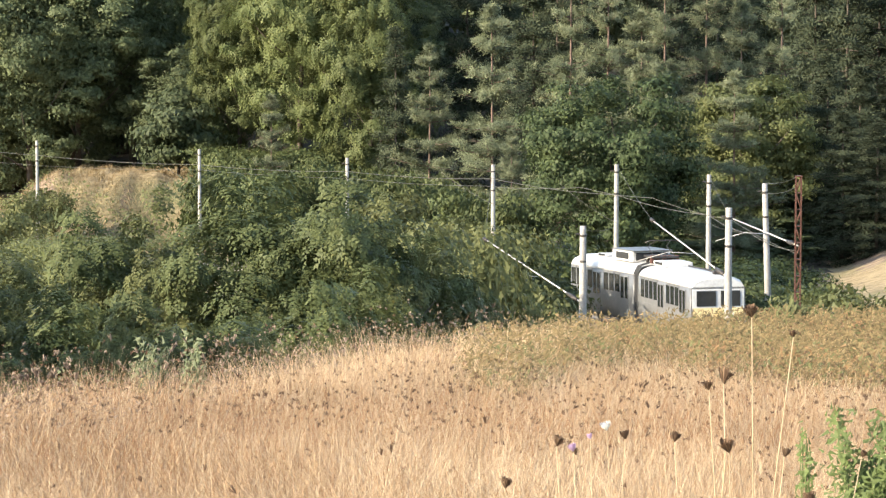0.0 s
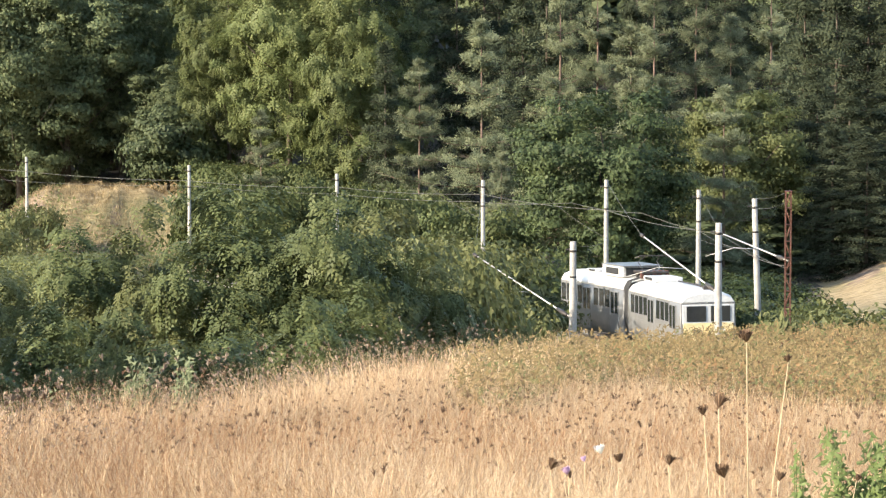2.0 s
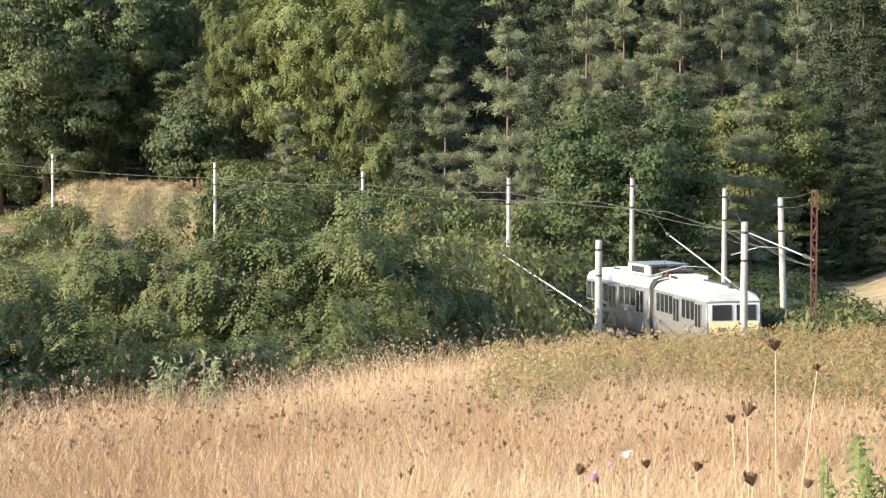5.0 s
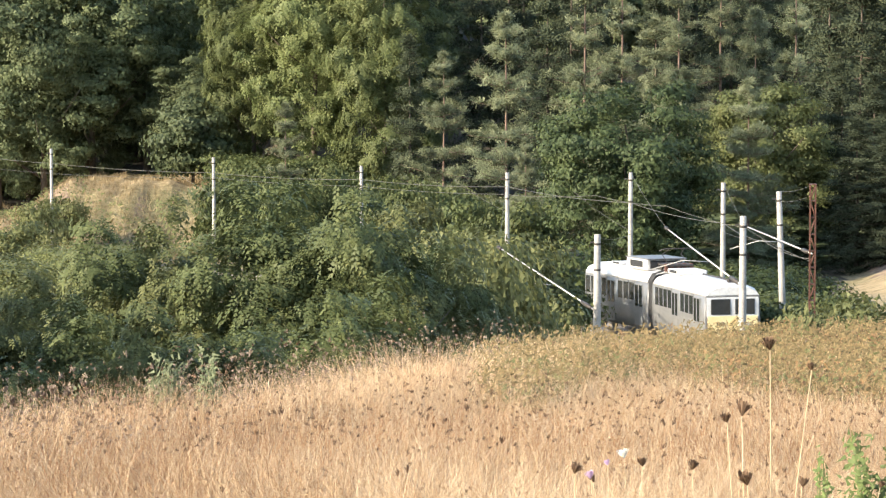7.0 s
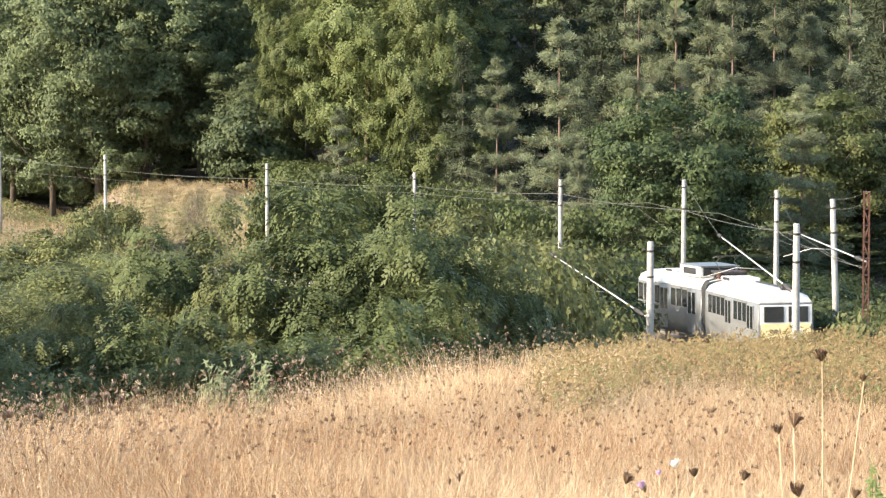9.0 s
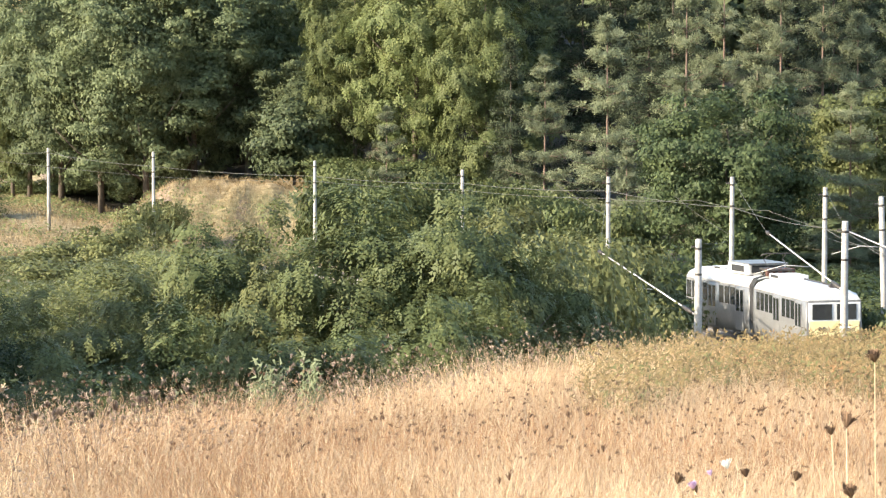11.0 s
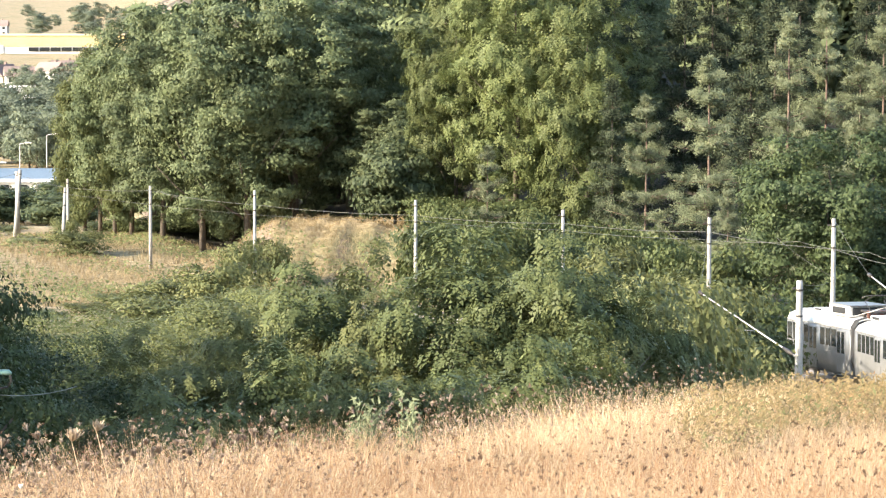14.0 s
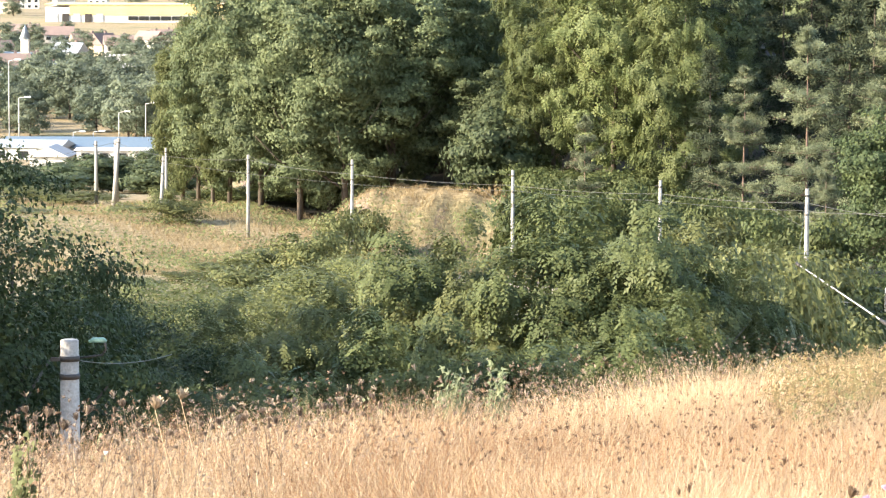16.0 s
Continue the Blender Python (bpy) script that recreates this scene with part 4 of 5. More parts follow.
def patchy(x, y):
    return np.sin(x * 0.9 + 0.4 * y) * np.sin(0.37 * y - 1.1 + 0.5 * x) + 0.5 * np.sin(2.3 * x + 1.7 * y)


def blades(rng, x, y, z, tall, width, bend):
    """Upright grass blades: a broad foot and a fine tip."""
    n = len(x)
    root = np.stack([x, y, z - 0.02], 1)
    face = rng.uniform(0, 2 * np.pi, n)
    side = np.stack([np.cos(face), np.sin(face), np.zeros(n)], 1) * width[:, None]
    lean = rng.normal(0, bend, (n, 2)) * tall[:, None]
    tip = root + np.stack([lean[:, 0], lean[:, 1], tall], 1)
    verts = np.stack([root - side, root + side, tip], 1).reshape(-1, 3)
    return verts, np.arange(n * 3).reshape(-1, 3)


def grass(name, label, seed, n, d0, d1, tall, width, mat, keep=None, bend=0.45):
    rng = np.random.default_rng(seed)
    x, y, z = field_points(rng, n, d0, d1)
    edge = field_edge(x)
    ok = y - edge < 3
    if keep is not None:
        ok &= rng.uniform(0, 1, n) < keep(x, y)
    x, y, z = x[ok], y[ok], z[ok]
    t = rng.uniform(tall[0], tall[1], len(x)) * (1 + 0.18 * patchy(x * 0.8, y * 0.8))
    w = rng.uniform(width[0], width[1], len(x)) * (0.55 + 0.016 * y)
    ob = part(name, mesh_from(name, *blades(rng, x, y, z, t, w, bend)), mat)
    return tagged(ob, label, "grass", kind="stuff")


grass("dry_grass", "tall bleached dry grass covering the field", 31, 430000, 10.5, 43, (0.18, 0.5), (0.002, 0.0056), STRAW, None, 0.75)
grass("rusty_grass", "reddish brown dry grass in patches", 32, 300000, 11, 43, (0.24, 0.54), (0.002, 0.0044), RUSTY, lambda x, y: np.clip(0.32 + 0.6 * patchy(x, y) + 0.5 * np.exp(-((y - 22) / 3) ** 2) - 0.4 * np.exp(-((y - 14.5) / 3) ** 2) - 0.03, 0.06, 0.98))
grass("russet_grass", "russet brown dry grass in a broad patch", 44, 60000, 17, 28, (0.32, 0.58), (0.002, 0.004), RUSTY, lambda x, y: np.where(x < 2.6, np.clip(0.55 + 0.45 * patchy(x * 1.3, y * 0.9), 0.05, 1) * np.exp(-((y - 21.8) / 2.4) ** 2), 0.05))
grass("edge_grass", "tall pale dry grass along the field's edge", 45, 160000, 14, 42, (0.4, 0.68), (0.0018, 0.0038), STRAW, lambda x, y: np.where((y - field_edge(x) > -3.2) & (y - field_edge(x) < 0.8) & (x < 1.8), 0.9, 0))
grass("seed_grass", "long pale grass stems gone to seed", 33, 17000, 10.5, 43, (0.4, 0.68), (0.0016, 0.003), STALK, None, 0.32)


# Darker blades added to read as shaded gaps between the grass.
grass("dead_stems", "grey-brown stems standing in for shaded gaps in the grass", 49, 60000, 12, 43, (0.3, 0.6), (0.0014, 0.0032), DRY_GREY, lambda x, y: np.clip(0.5 + 0.5 * patchy(x * 1.2 + 1, y * 1.1), 0.1, 1), 0.35)
grass("green_grass", "grey-green grass still alive in patches", 50, 40000, 18, 43, (0.2, 0.42), (0.0018, 0.004), MUGWORT, lambda x, y: np.clip(0.1 + 0.9 * patchy(x * 0.7 + 4, y * 0.6 + 1), 0, 0.9), 0.5)


def panicles(seed, n):
    """Loose tufts of seed at the tops of the grass."""
    rng = np.random.default_rng(seed)
    x, y, z = field_points(rng, n, 10.5, 42)
    ok = (y - field_edge(x) < 2) & (rng.uniform(0, 1, n) < np.clip(0.55 + 0.4 * patchy(x * 1.4, y * 1.1), 0.1, 1))
    x, y, z = x[ok], y[ok], z[ok]
    p = np.stack([x, y, z + rng.uniform(0.22, 0.56, len(x))], 1)
    v, q = leaflets(rng, p, np.tile([0, -0.6, 0.3], (len(p), 1)), 0.0065, 0.0016)
    tagged(part("grass_seed", mesh_from("grass_seed", v, q), GRASS_SEED), "pale loose grass seed over the field", "grass", kind="stuff")


panicles(38, 120000)


def weeds(name, label, seed, n, mat, tall, where, d0, d1, length, width):
    """Leafy withering weeds: stems of small leaves standing in a stand."""
    rng = np.random.default_rng(seed)
    x, y, z = field_points(rng, n, d0, d1)
    ok = rng.uniform(0, 1, n) < where(x, y)
    x, y, z = x[ok], y[ok], z[ok]
    h = rng.uniform(0.5, 1.0, len(x)) * tall
    per = 16
    f = rng.uniform(0.25, 1.0, (len(x), per))
    p = np.stack([x[:, None] + rng.normal(0, 0.07, f.shape), y[:, None] + rng.normal(0, 0.07, f.shape), z[:, None] + h[:, None] * f], -1).reshape(-1, 3)
    v, q = leaflets(rng, p, np.tile([-0.4, -0.5, 0.45], (len(p), 1)), length, width)
    sv, sq = blades(rng, x, y, z, h, np.full(len(x), 0.0028), 0.12)
    ob = part(name, mesh_from(name, np.concatenate([v, sv]), np.concatenate([q, sq + len(v)])), mat)
    return tagged(ob, label, "weeds", kind="stuff")


def crest(x, y):
    edge = field_edge(x)
    return np.where((y - edge > -11 + 4 * np.sin(x * 1.1)) & (y - edge < 6) & (x > 0.2), np.clip(0.35 + 0.4 * (x - 0.2) * 0.4, 0, 0.9), 0)


def rim(x, y):
    edge = field_edge(x)
    return np.where((y - edge > -0.6) & (y - edge < 3) & (x <= 0.6), 0.75, 0)


def left_rim(x, y):
    edge = field_edge(x)
    return np.where((y - edge > -2.2) & (y - edge < 1.5) & (x < -1.0), 0.6, 0)


def lower_rim(x, y):
    edge = field_edge(x)
    return np.where((y - edge > -5) & (y - edge < 1.5) & (x < -1.4), np.clip(0.35 + 0.4 * patchy(x * 1.5, y), 0.05, 0.8), 0)


weeds("withering_weeds", "withering brown-green weeds on the crest", 34, 21000, WEED, 0.66, crest, 26, 46, 0.03, 0.0062)
def rusty_crest(x, y):
    return np.where(x > 1.6, crest(x, y) * np.clip(0.4 + 0.6 * patchy(x * 1.1 + 2, y * 0.7), 0, 1), 0)


weeds("rusty_weeds", "rust-brown withered weeds on the crest", 51, 9000, RUST_WEED, 0.62, rusty_crest, 26, 46, 0.03, 0.006)
weeds("crest_herbs", "olive green herbs among the weeds on the crest", 41, 5200, SHRUB, 0.58, crest, 26, 46, 0.03, 0.007)
weeds("rim_weeds", "dry brown weeds along the field's edge", 35, 8000, DRY_GREY, 0.74, rim, 15, 44, 0.016, 0.006)
weeds("rim_seed_weeds", "dark brown seeding weeds along the field's edge", 43, 5200, SEED, 0.72, left_rim, 13, 24, 0.014, 0.006)
weeds("rim_stalks", "weathered brown stalks thick along the field's lower edge", 47, 5200, DRY_GREY, 0.6, lower_rim, 13, 24, 0.013, 0.004)
weeds("rim_herbs", "grey-green herbs along the field's edge", 36, 420, MUGWORT, 0.7, rim, 15, 44, 0.028, 0.006)


def meadow_tufts(seed, n):
    """Tufts of dry grass over the far meadow and the mound."""
    rng = np.random.default_rng(seed)
    d, b = rng.uniform(236, 330, n), np.radians(rng.uniform(-14.5, -3.2, n))
    x, y = d * np.sin(b), d * np.cos(b)
    keep = rng.uniform(0, 1, n) < np.clip(0.6 + 0.6 * patchy(x * 0.25, y * 0.25), 0.15, 1)
    x, y = x[keep], y[keep]
    z = ground_height(x, y)
    v, q = blades(rng, x, y, z, rng.uniform(0.2, 0.55, len(x)), rng.uniform(0.012, 0.035, len(x)), 0.5)
    tagged(part("meadow_grass", mesh_from("meadow_grass", v, q), MEADOW), "dry tufted grass of the far meadow", "grass", kind="stuff")
    d, b = rng.uniform(236, 320, n // 6), np.radians(rng.uniform(-14.5, -4, n // 6))
    x, y = d * np.sin(b), d * np.cos(b)
    keep = patchy(x * 0.2 + 2, y * 0.2) > 0.25
    x, y = x[keep], y[keep]
    p = np.stack([x, y, ground_height(x, y) + rng.uniform(0.05, 0.7, len(x))], 1)
    v, q = leaflets(rng, p, np.tile([0, -0.3, 0.8], (len(p), 1)), 0.16, 0.06)
    tagged(part("meadow_weeds", mesh_from("meadow_weeds", v, q), SHRUB), "green weeds among the meadow grass", "weeds", kind="stuff")


meadow_tufts(39, 130000)


def head_mesh(w, h, seed, dense=22):
    """A dried umbel curled into a nest: rays that bow outwards and close in at the top."""
    rng = np.random.default_rng(seed)
    vs, fs = [], []
    for i in range(dense):
        a, s = i * 2.4 + rng.uniform(-0.2, 0.2), math.sqrt((i + 0.5) / dense)
        way, side = np.array([math.cos(a), math.sin(a), 0]), np.array([-math.sin(a), math.cos(a), 0])
        u = side * w * (0.06 if dense < 20 else 0.035)
        mid = way * w * 0.36 * s * rng.uniform(0.8, 1.15) + [0, 0, h * (0.4 + 0.15 * rng.uniform())]
        tip = way * w * 0.58 * s * rng.uniform(0.7, 1.12) + [0, 0, h * rng.uniform(0.62, 1.02)]
        k = len(vs)
        vs += [-u * 0.3, u * 0.3, mid + u, tip + u * 1.6, tip - u * 1.6, mid - u]
        fs += [(k, k + 1, k + 2, k + 5), (k + 5, k + 2, k + 3, k + 4)]
    return np.array(vs), np.array(fs)


def seed_stalks(seed, n, d0=12, d1=37, label="many brown curled seed heads over the grass", rim_only=False, mat=None):
    rng = np.random.default_rng(seed)
    x, y, z = field_points(rng, n, d0, d1)
    edge = field_edge(x)
    ok = (y - edge < 2.5) & (rng.uniform(0, 1, n) < np.clip(0.45 + 0.4 * patchy(x + 3, y) + 0.5 * np.exp(-((y - 21) / 4) ** 2), 0.1, 1) + np.where(y - edge > -3, 0.6, 0))
    if rim_only:
        ok &= (y - edge > -3.4) & (y - edge < 1.8) & (x < 0.6)
    x, y, z, e = x[ok], y[ok], z[ok], (y - edge)[ok]
    n = len(x)
    tall = rng.uniform(0.42, 0.68, n) + np.where((e > -3.5) & (x < 1), rng.uniform(-0.05, 0.22, n), 0)
    sv, sf = blades(rng, x, y, z, tall, np.full(n, 0.0019), 0.2)
    tips = sv.reshape(-1, 3, 3)[:, 2]
    variants = [head_mesh(1, f, 3 + k, 8) for k, f in enumerate((0.45, 0.6, 0.8, 1.1))]
    size = rng.uniform(0.015, 0.036, n) * (1.35 if rim_only else 1)
    hv, hf, count = [], [], 0
    for k in range(n):
        bv, bf = variants[k % 4]
        tilt = np.array(Euler((rng.normal(0, 0.5), rng.normal(0, 0.5), rng.uniform(0, 6.3))).to_matrix())
        hv.append((bv * size[k]) @ tilt.T + tips[k])
        hf.append(bf + count)
        count += len(bv)
    hv, hf = np.concatenate(hv), np.concatenate(hf)
    tagged(part("dry_stalks", mesh_from("dry_stalks", sv, sf), DRY_GREY), "thin dry stalks of wild carrot in the field", "stalks", kind="stuff")
    tagged(part("seed_heads", mesh_from("seed_heads", hv, hf), mat or SEED), label, "seed heads", kind="stuff")


seed_stalks(37, 3600)
seed_stalks(46, 1800, 18, 27, "dense brown seed heads in the russet patch")
seed_stalks(48, 6500, 13, 34, "dry brown seed heads crowding the field's edge", True, DRY_GREY)


def wild_carrot(stn, level, d, w, sway, mat=None, name="wild_carrot", label="dried brown wild carrot on a thin stalk", tall=0.85, forks=()):
    """A single dry plant: curved stem, curled head, side stems with smaller heads."""
    tip = at(stn, level, d)
    x, y = tip.x + sway, tip.y + 0.05
    foot = Vector((x, y, float(ground_height(x, y)) - 0.02))
    t = thing(name, label, "flower", foot, group="near dried flowers")
    e = tip - foot
    pts = [Vector((0, 0, 0)), Vector((e.x * 0.2, e.y * 0.3, e.z * 0.35)), Vector((e.x * 0.55, e.y * 0.6, e.z * 0.7)), e]
    part("stem", tube(pts, [0.0025, 0.0021, 0.0017, 0.0013], 6), DRY_GREY if mat is DRY_GREY else STALK, t)
    size = w * d / 5955
    tilt = np.array(Euler((0.3 * math.sin(stn), 0.35 * math.cos(stn * 1.7), 0)).to_matrix())
    hv, hf = head_mesh(size, size * 0.85, int(stn) + 5000, 64)
    part("seed_head", mesh_from("seed_head", hv @ tilt.T + np.array(e)[None] - [0, 0, 0.004], hf), mat or SEED, t)
    for fx, fz, fw in forks:
        q = pts[2]
        end = Vector((e.x + fx, e.y, e.z + fz))
        part("side_stem", tube([q, (q + end) / 2 + Vector((fx * 0.3, 0, 0)), end], [0.0019, 0.0016, 0.0012], 5), DRY_GREY if mat is DRY_GREY else STALK, t)
        s2 = size * fw
        hv, hf = head_mesh(s2, s2 * 0.9, int(stn) + 6000, 40)
        part("seed_head", mesh_from("seed_head", hv @ tilt + np.array(end)[None], hf), mat or SEED, t)
    return t


wild_carrot(1333, 557, 8.0, 28, 0.02, forks=())
wild_carrot(1407, 592, 8.0, 17, -0.1)
wild_carrot(1258, 686, 8.0, 22, 0.06, forks=((0.035, 0.012, 1.5),))
wild_carrot(1295, 796, 8.0, 32, 0.03, forks=())
wild_carrot(1393, 803, 9.0, 22, -0.06)
wild_carrot(1197, 778, 9.5, 22, 0.05)
wild_carrot(987, 788, 10.0, 24, 0.04, forks=((0.06, -0.03, 0.6),))
wild_carrot(1110, 775, 10.0, 20, -0.03)
wild_carrot(1443, 884, 8.0, 28, 0.02)
wild_carrot(895, 862, 9.5, 24, 0.05)
wild_carrot(1530, 800, 8.5, 16, -0.12)
for X, Y, d, w in ((-262, 655, 14, 24), (-218, 640, 15, 20), (-320, 655, 16, 15), (35, 668, 20, 14), (60, 660, 20, 15), (-9, 678, 19, 14), (-150, 690, 17, 16), (-105, 685, 18, 16), (-490, 662, 15, 14), (-455, 670, 15, 18), (-385, 668, 16, 18), (-50, 690, 18, 15), (-425, 690, 14, 18), (-295, 690, 15, 12), (-340, 700, 15, 12), (-240, 705, 15, 14), (-185, 690, 16, 12), (-130, 668, 17, 11), (-75, 672, 18, 12), (-20, 655, 19, 11), (90, 665, 20, 12), (120, 650, 21, 11)):
    wild_carrot(X, Y, d, w * 1.25, 0.16 * math.sin(X), PALE_HEAD if w > 18 else DRY_GREY, label="brown dried wild carrot at the field's edge", forks=() if w > 18 else ((-0.05, -0.03, 0.7), (0.04, -0.06, 0.6)) if w > 13 else ((0.03, -0.05, 0.8),))
wild_carrot(1077, 760, 10, 20, 0.04, PETAL, "white_flower", "small white flower on a thin stalk")
wild_carrot(1018, 797, 10, 18, 0.03, PURPLE, "thistle", "small purple thistle on a dry stalk")
wild_carrot(1048, 775, 10.5, 13, 0.02, PURPLE, "thistle", "small purple thistle on a dry stalk")
wild_carrot(-352, 740, 16, 10, 0.02, PETAL, "white_flower", "small white flower on a thin stalk")


def herb(stn, level, d, w, seed, mat, name, label, n=900, length=0.022, width=0.008):
    """A leafy upright herb of several stems with feathery leaves."""
    rng = np.random.default_rng(seed)
    top = at(stn, level, d)
    foot = Vector((top.x, top.y, float(ground_height(top.x, top.y)) - 0.02))
    t = thing(name, label, "plant", foot)
    h, r = top.z - foot.z, w * d / 5955 / 2
    cs = []
    for k in range(14):
        a = k * 2.4
        reach, tall = r * rng.uniform(0.3, 1.0), h * rng.uniform(0.55, 1.0)
        e = np.array([math.cos(a) * reach, math.sin(a) * reach, tall])
        part("stem", tube([(0, 0, 0), Vector(e * [0.5, 0.5, 0.6]), Vector(e)], [0.004, 0.003, 0.0015], 5), mat, t)
        s = rng.uniform(0.3, 1.02, n // 14)
        c = e[None] * np.stack([s, s, s], 1) + rng.normal(0, 1, (n // 14, 3)) * np.array([0.5, 0.5, 0.3]) * r * (1.3 - s)[:, None]
        cs.append(c)
    c = np.concatenate(cs)
    part("leaves", mesh_from("leaves", *leaflets(rng, c, np.tile([-0.5, -0.6, 0.4], (len(c), 1)), length, width)), mat, t)
    return t


herb(1530, 700, 11, 150, 51, HERB, "green_herb", "fresh green feathery herb among dry grass", 4600, 0.019, 0.0038)
herb(1585, 725, 11.4, 140, 52, HERB, "green_herb", "fresh green feathery herb among dry grass", 3800, 0.019, 0.0038)
herb(1430, 745, 11.5, 44, 53, HERB, "green_herb", "small green sprig among dry grass", 520, 0.017, 0.004)
herb(265, 596, 24.0, 62, 54, MUGWORT, "mugwort", "grey-green mugwort at the field's edge", 900, 0.03, 0.006)
herb(335, 590, 24.6, 44, 55, MUGWORT, "mugwort", "grey-green mugwort at the field's edge", 600, 0.03, 0.006)
herb(-500, 690, 15, 50, 56, SHRUB, "climbing_weed", "yellow-green leafy weed at the field's edge", 700, 0.018, 0.009)
herb(1420, 540, 40, 50, 57, SHRUB, "yellow_weed", "yellow-green leafy weed on the crest", 700, 0.05, 0.02)

# ---- the valley town ----


def house(stn, d, w, dep, h, roof_h, turn, wall, roofing, name="house", label="small pale house with a pitched roof", windows=3, storeys=2):
    p = on_ground(bearing(stn), d)
    t = thing(name, label, "building", Matrix.Translation((p.x, p.y, p.z - 0.3)) @ pose(0, 0, 0, 0, 0, turn), group="town houses")
    part("wall", box(w, dep, h, (0, 0, h / 2)), wall, t)
    bm = bmesh.new()
    ov = 0.5
    a = [bm.verts.new(v) for v in ((-w / 2 - ov, -dep / 2 - ov, h), (w / 2 + ov, -dep / 2 - ov, h), (w / 2 + ov, dep / 2 + ov, h), (-w / 2 - ov, dep / 2 + ov, h))]
    r = [bm.verts.new(v) for v in ((-w / 2 - ov, 0, h + roof_h), (w / 2 + ov, 0, h + roof_h))]
    for f in ((a[0], a[1], r[1], r[0]), (a[2], a[3], r[0], r[1]), (a[0], r[0], a[3]), (a[1], a[2], r[1]), (a[3], a[2], a[1], a[0])):
        bm.faces.new(f)
    roof = part("roof", bm, roofing, t)
    if name == "house":
        part("chimney", box(0.7, 0.7, 1.4, (w * 0.2, dep * 0.1, h + roof_h)), TILES, roof)
    for s in range(storeys):
        for i in range(windows):
            part("window", box(w / windows * 0.45, 0.12, h / storeys * 0.45, (-w / 2 + (i + 0.5) * w / windows, -dep / 2 - 0.02, (s + 0.55) * h / storeys)), GLASS, t)
    return t


rng = np.random.default_rng(9)
for i, (X, d, w, h, rh, turn, wall, roofing) in enumerate((
        (-540, 930, 16, 7, 5, 20, PLASTER, TILES), (-520, 985, 13, 6, 4, -30, PLASTER, BLUE_ROOF), (-495, 1010, 12, 5, 4, 40, PLASTER, TILES), (-470, 960, 12, 5, 3, 10, CREAM, BLUE_ROOF), (-430, 1060, 12, 6, 4, -20, PLASTER, GREY_ROOF), (-400, 1150, 14, 6, 4, 30, PLASTER, TILES), (-372, 1130, 12, 6, 5, 60, CREAM, TILES), (-345, 1110, 12, 7, 4, 15, PLASTER, TILES), (-330, 1010, 13, 6, 2, 0, PLASTER, PLASTER), (-305, 990, 16, 4, 1.5, 5, PLASTER, PLASTER), (-290, 1180, 12, 6, 4, -30, PLASTER, TILES), (-265, 1200, 12, 6, 4, 20, CREAM, TILES), (-240, 1190, 12, 5, 4, 40, PLASTER, TILES), (-560, 1080, 14, 6, 4, 40, PLASTER, TILES), (-585, 1000, 14, 6, 4, 10, CREAM, TILES), (-450, 1230, 14, 6, 4, 10, PLASTER, TILES), (-510, 1260, 14, 6, 4, 0, CREAM, TILES), (-535, 890, 18, 5, 2, -10, PLASTER, GREY_ROOF), (-480, 905, 10, 4, 3, 15, PLASTER, PLASTER), (-600, 1300, 14, 6, 4, 20, PLASTER, TILES), (-200, 1250, 12, 6, 4, 20, PLASTER, TILES), (-500, 1800, 14, 7, 4, 10, PLASTER, TILES), (-440, 1850, 14, 7, 4, 30, PLASTER, GREY_ROOF), (-380, 1900, 14, 7, 4, 0, PLASTER, TILES), (-540, 1700, 16, 8, 4, 0, CREAM, TILES))):
    house(X, d, w * 0.75, 7, h * 0.8, rh * 0.8, turn, wall, roofing, label={TILES: "distant house with a red tiled roof", BLUE_ROOF: "distant house with a blue metal roof", GREY_ROOF: "distant house with a grey roof", PLASTER: "distant low white house"}[roofing])
# chapel tower
tower_at = on_ground(bearing(-508), 940)
tw = thing("chapel_tower", "slim white chapel tower with a pointed cap", "tower", tower_at)
part("shaft", box(2.2, 2.2, 13, (0, 0, 6.5)), PLASTER, tw)
part("cap", tube([(0, 0, 13), (0, 0, 17)], [1.7, 0.05], 4), GREY_ROOF, tw)
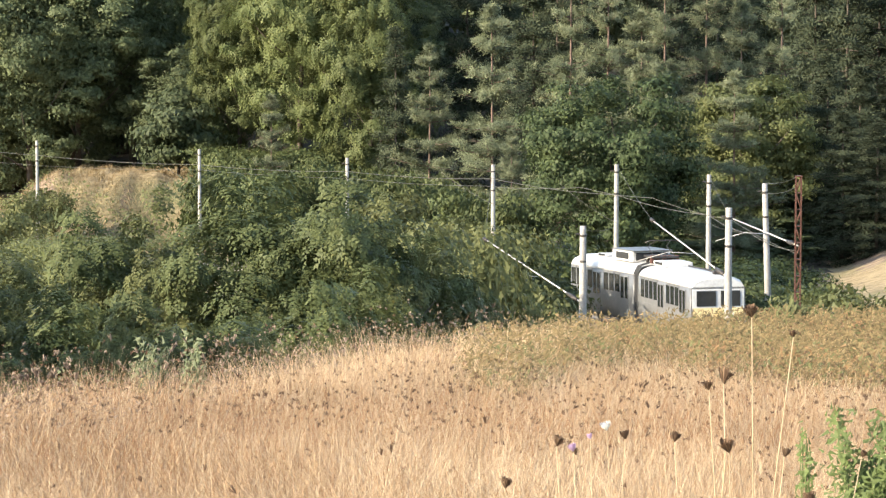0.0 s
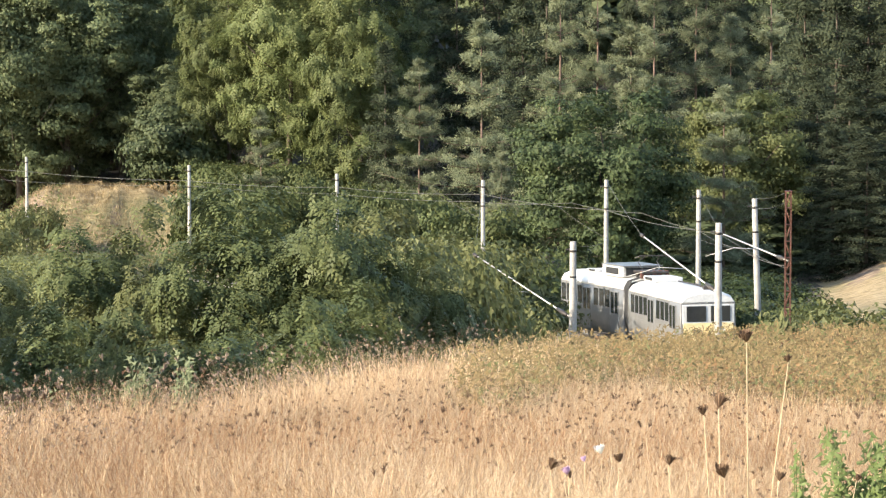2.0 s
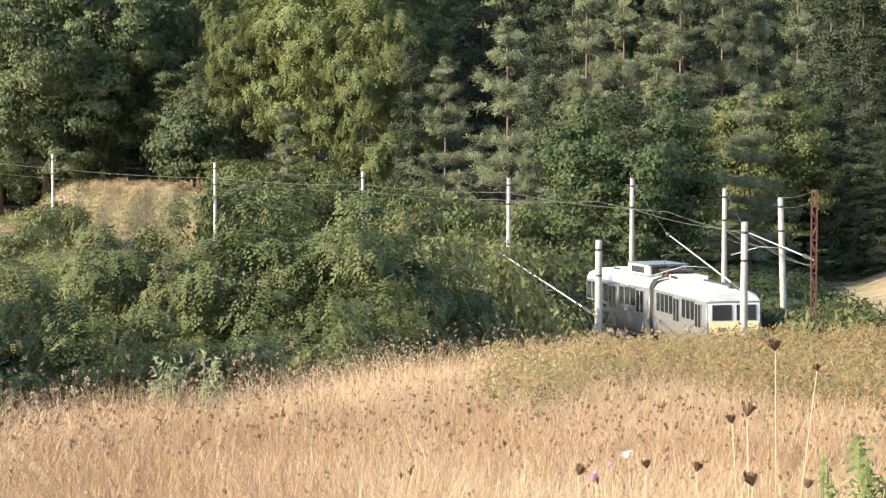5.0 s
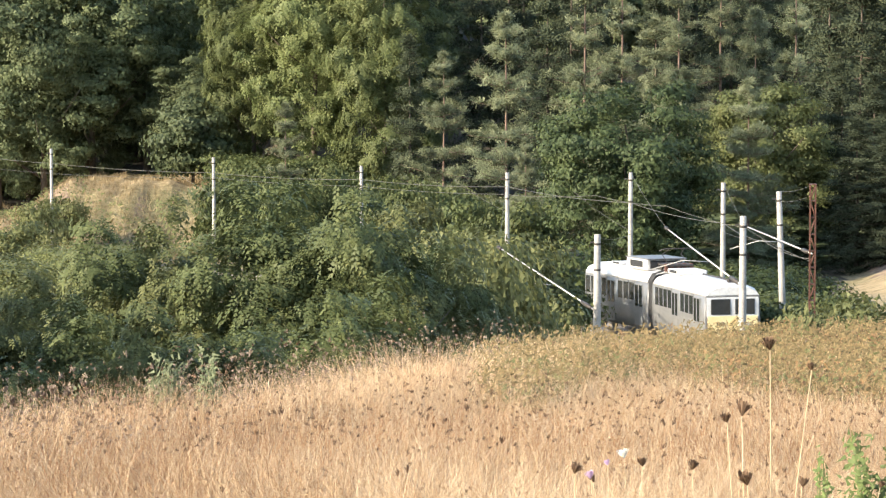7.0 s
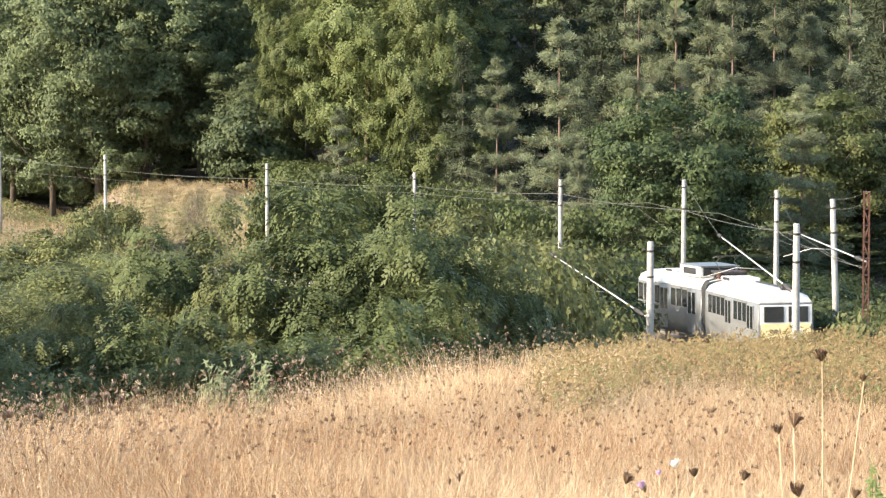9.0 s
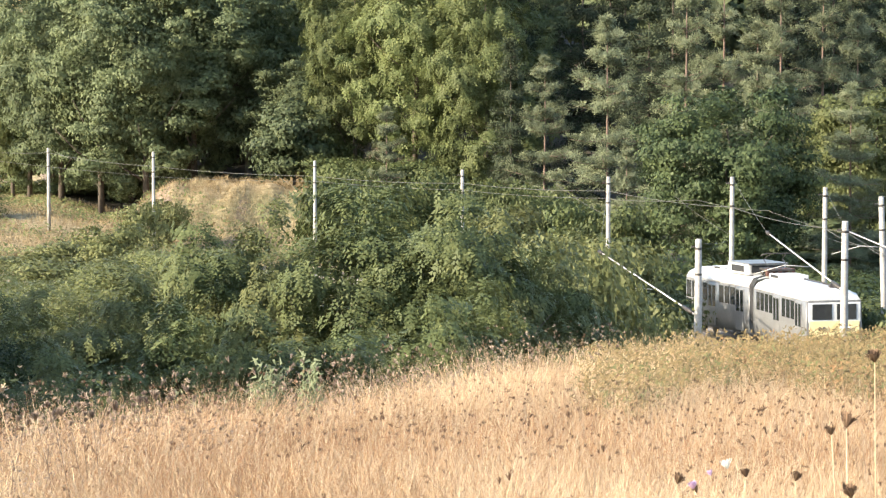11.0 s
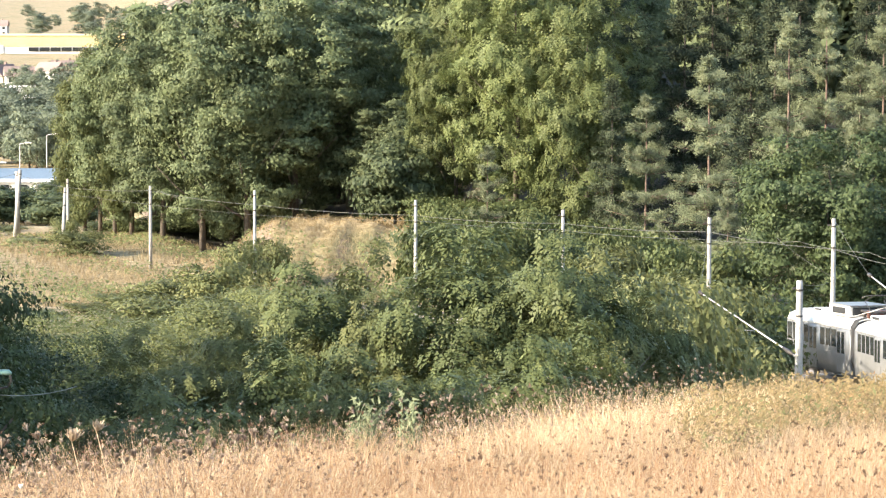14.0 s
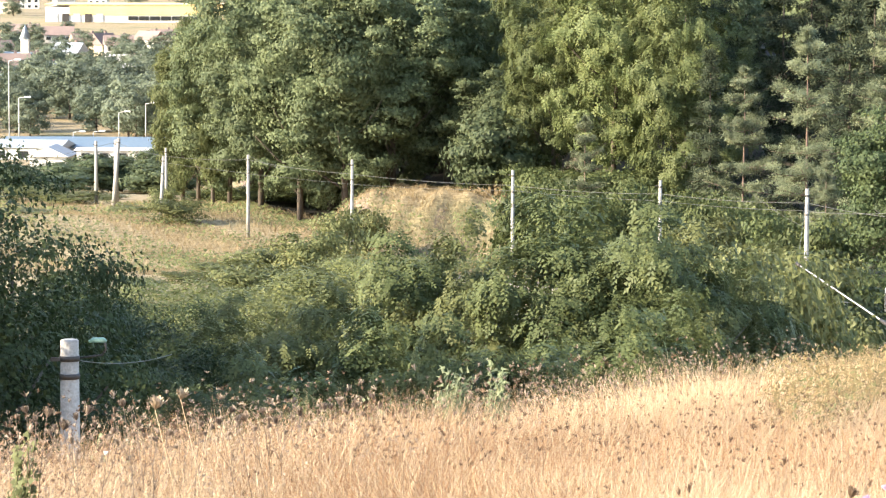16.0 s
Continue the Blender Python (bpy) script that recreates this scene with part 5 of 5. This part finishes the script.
# long yellow warehouse
p = on_ground(bearing(-292), 1560)
ware = thing("warehouse", "long white warehouse with a yellow cladding band", "warehouse", Matrix.Translation(p) @ pose(0, 0, 0, 0, 0, 6))
part("wall", box(92, 30, 7, (0, 0, 3.5)), PLASTER, ware)
part("cladding_band", box(80, 30.4, 4.6, (5, 0, 5.6)), ORANGE_BAND, ware, "bright yellow cladding band")
part("roof", box(93, 31, 0.5, (0, 0, 8.2)), ORANGE_BAND, ware)
for i in range(5):
    part("gate", box(3.2, 0.4, 4, (-42 + i * 5.2, -15.1, 2)), IRON if i % 2 else GREY_ROOF, ware)
for i in range(9):
    part("window", box(4.5, 0.4, 1.8, (-6 + i * 5, -15.1, 2)), GLASS, ware)
# depot with metal roofs beyond the meadow
house(-400, 628, 30, 18, 2.8, 1.5, 4, PLASTER, BLUE_ROOF, "depot_hall", "long depot hall with a blue-grey metal roof", 8, 1)
house(-462, 553, 8, 6, 2.6, 1.6, 92, PLASTER, PLASTER, "white_shed", "white gabled shed beside the depot", 2, 1)
house(-318, 612, 20, 8, 2.2, 0.3, 3, PLASTER, PLASTER, "canopy", "low white flat-roofed canopy", 6, 1)
house(-540, 620, 22, 10, 2.8, 1.2, -4, PLASTER, GREY_ROOF, "grey_shed", "low shed with a grey metal roof", 5, 1)


def lamp_post(stn, d, h, label="tall grey street lamp by the depot"):
    q = on_ground(bearing(stn), d)
    t = thing("street_lamp", label, "street lamp", q, group="depot lamps")
    part("mast", tube([(0, 0, 0), (0, 0, h)], [0.13, 0.08], 8), TUBE, t)
    part("arm", tube([(0, 0, h), (1.4, 0, h + 0.25)], 0.07, 6), TUBE, t)
    part("lamp_head", box(1.2, 0.45, 0.25, (1.7, 0, h + 0.25), 0.06), PETAL, t)


for X, d, h in ((-298, 640, 10), (-345, 660, 8), (-520, 640, 11), (-537, 620, 18), (-390, 640, 4.5), (-425, 640, 4.5)):
    lamp_post(X, d, h)
far_tree = broadleaf("valley_tree", "distant green tree in the valley, haze painted into its leaves", 61, 12, 5, 0.6, HAZE_LEAF, 3000, 0.3, 0.17, 70)
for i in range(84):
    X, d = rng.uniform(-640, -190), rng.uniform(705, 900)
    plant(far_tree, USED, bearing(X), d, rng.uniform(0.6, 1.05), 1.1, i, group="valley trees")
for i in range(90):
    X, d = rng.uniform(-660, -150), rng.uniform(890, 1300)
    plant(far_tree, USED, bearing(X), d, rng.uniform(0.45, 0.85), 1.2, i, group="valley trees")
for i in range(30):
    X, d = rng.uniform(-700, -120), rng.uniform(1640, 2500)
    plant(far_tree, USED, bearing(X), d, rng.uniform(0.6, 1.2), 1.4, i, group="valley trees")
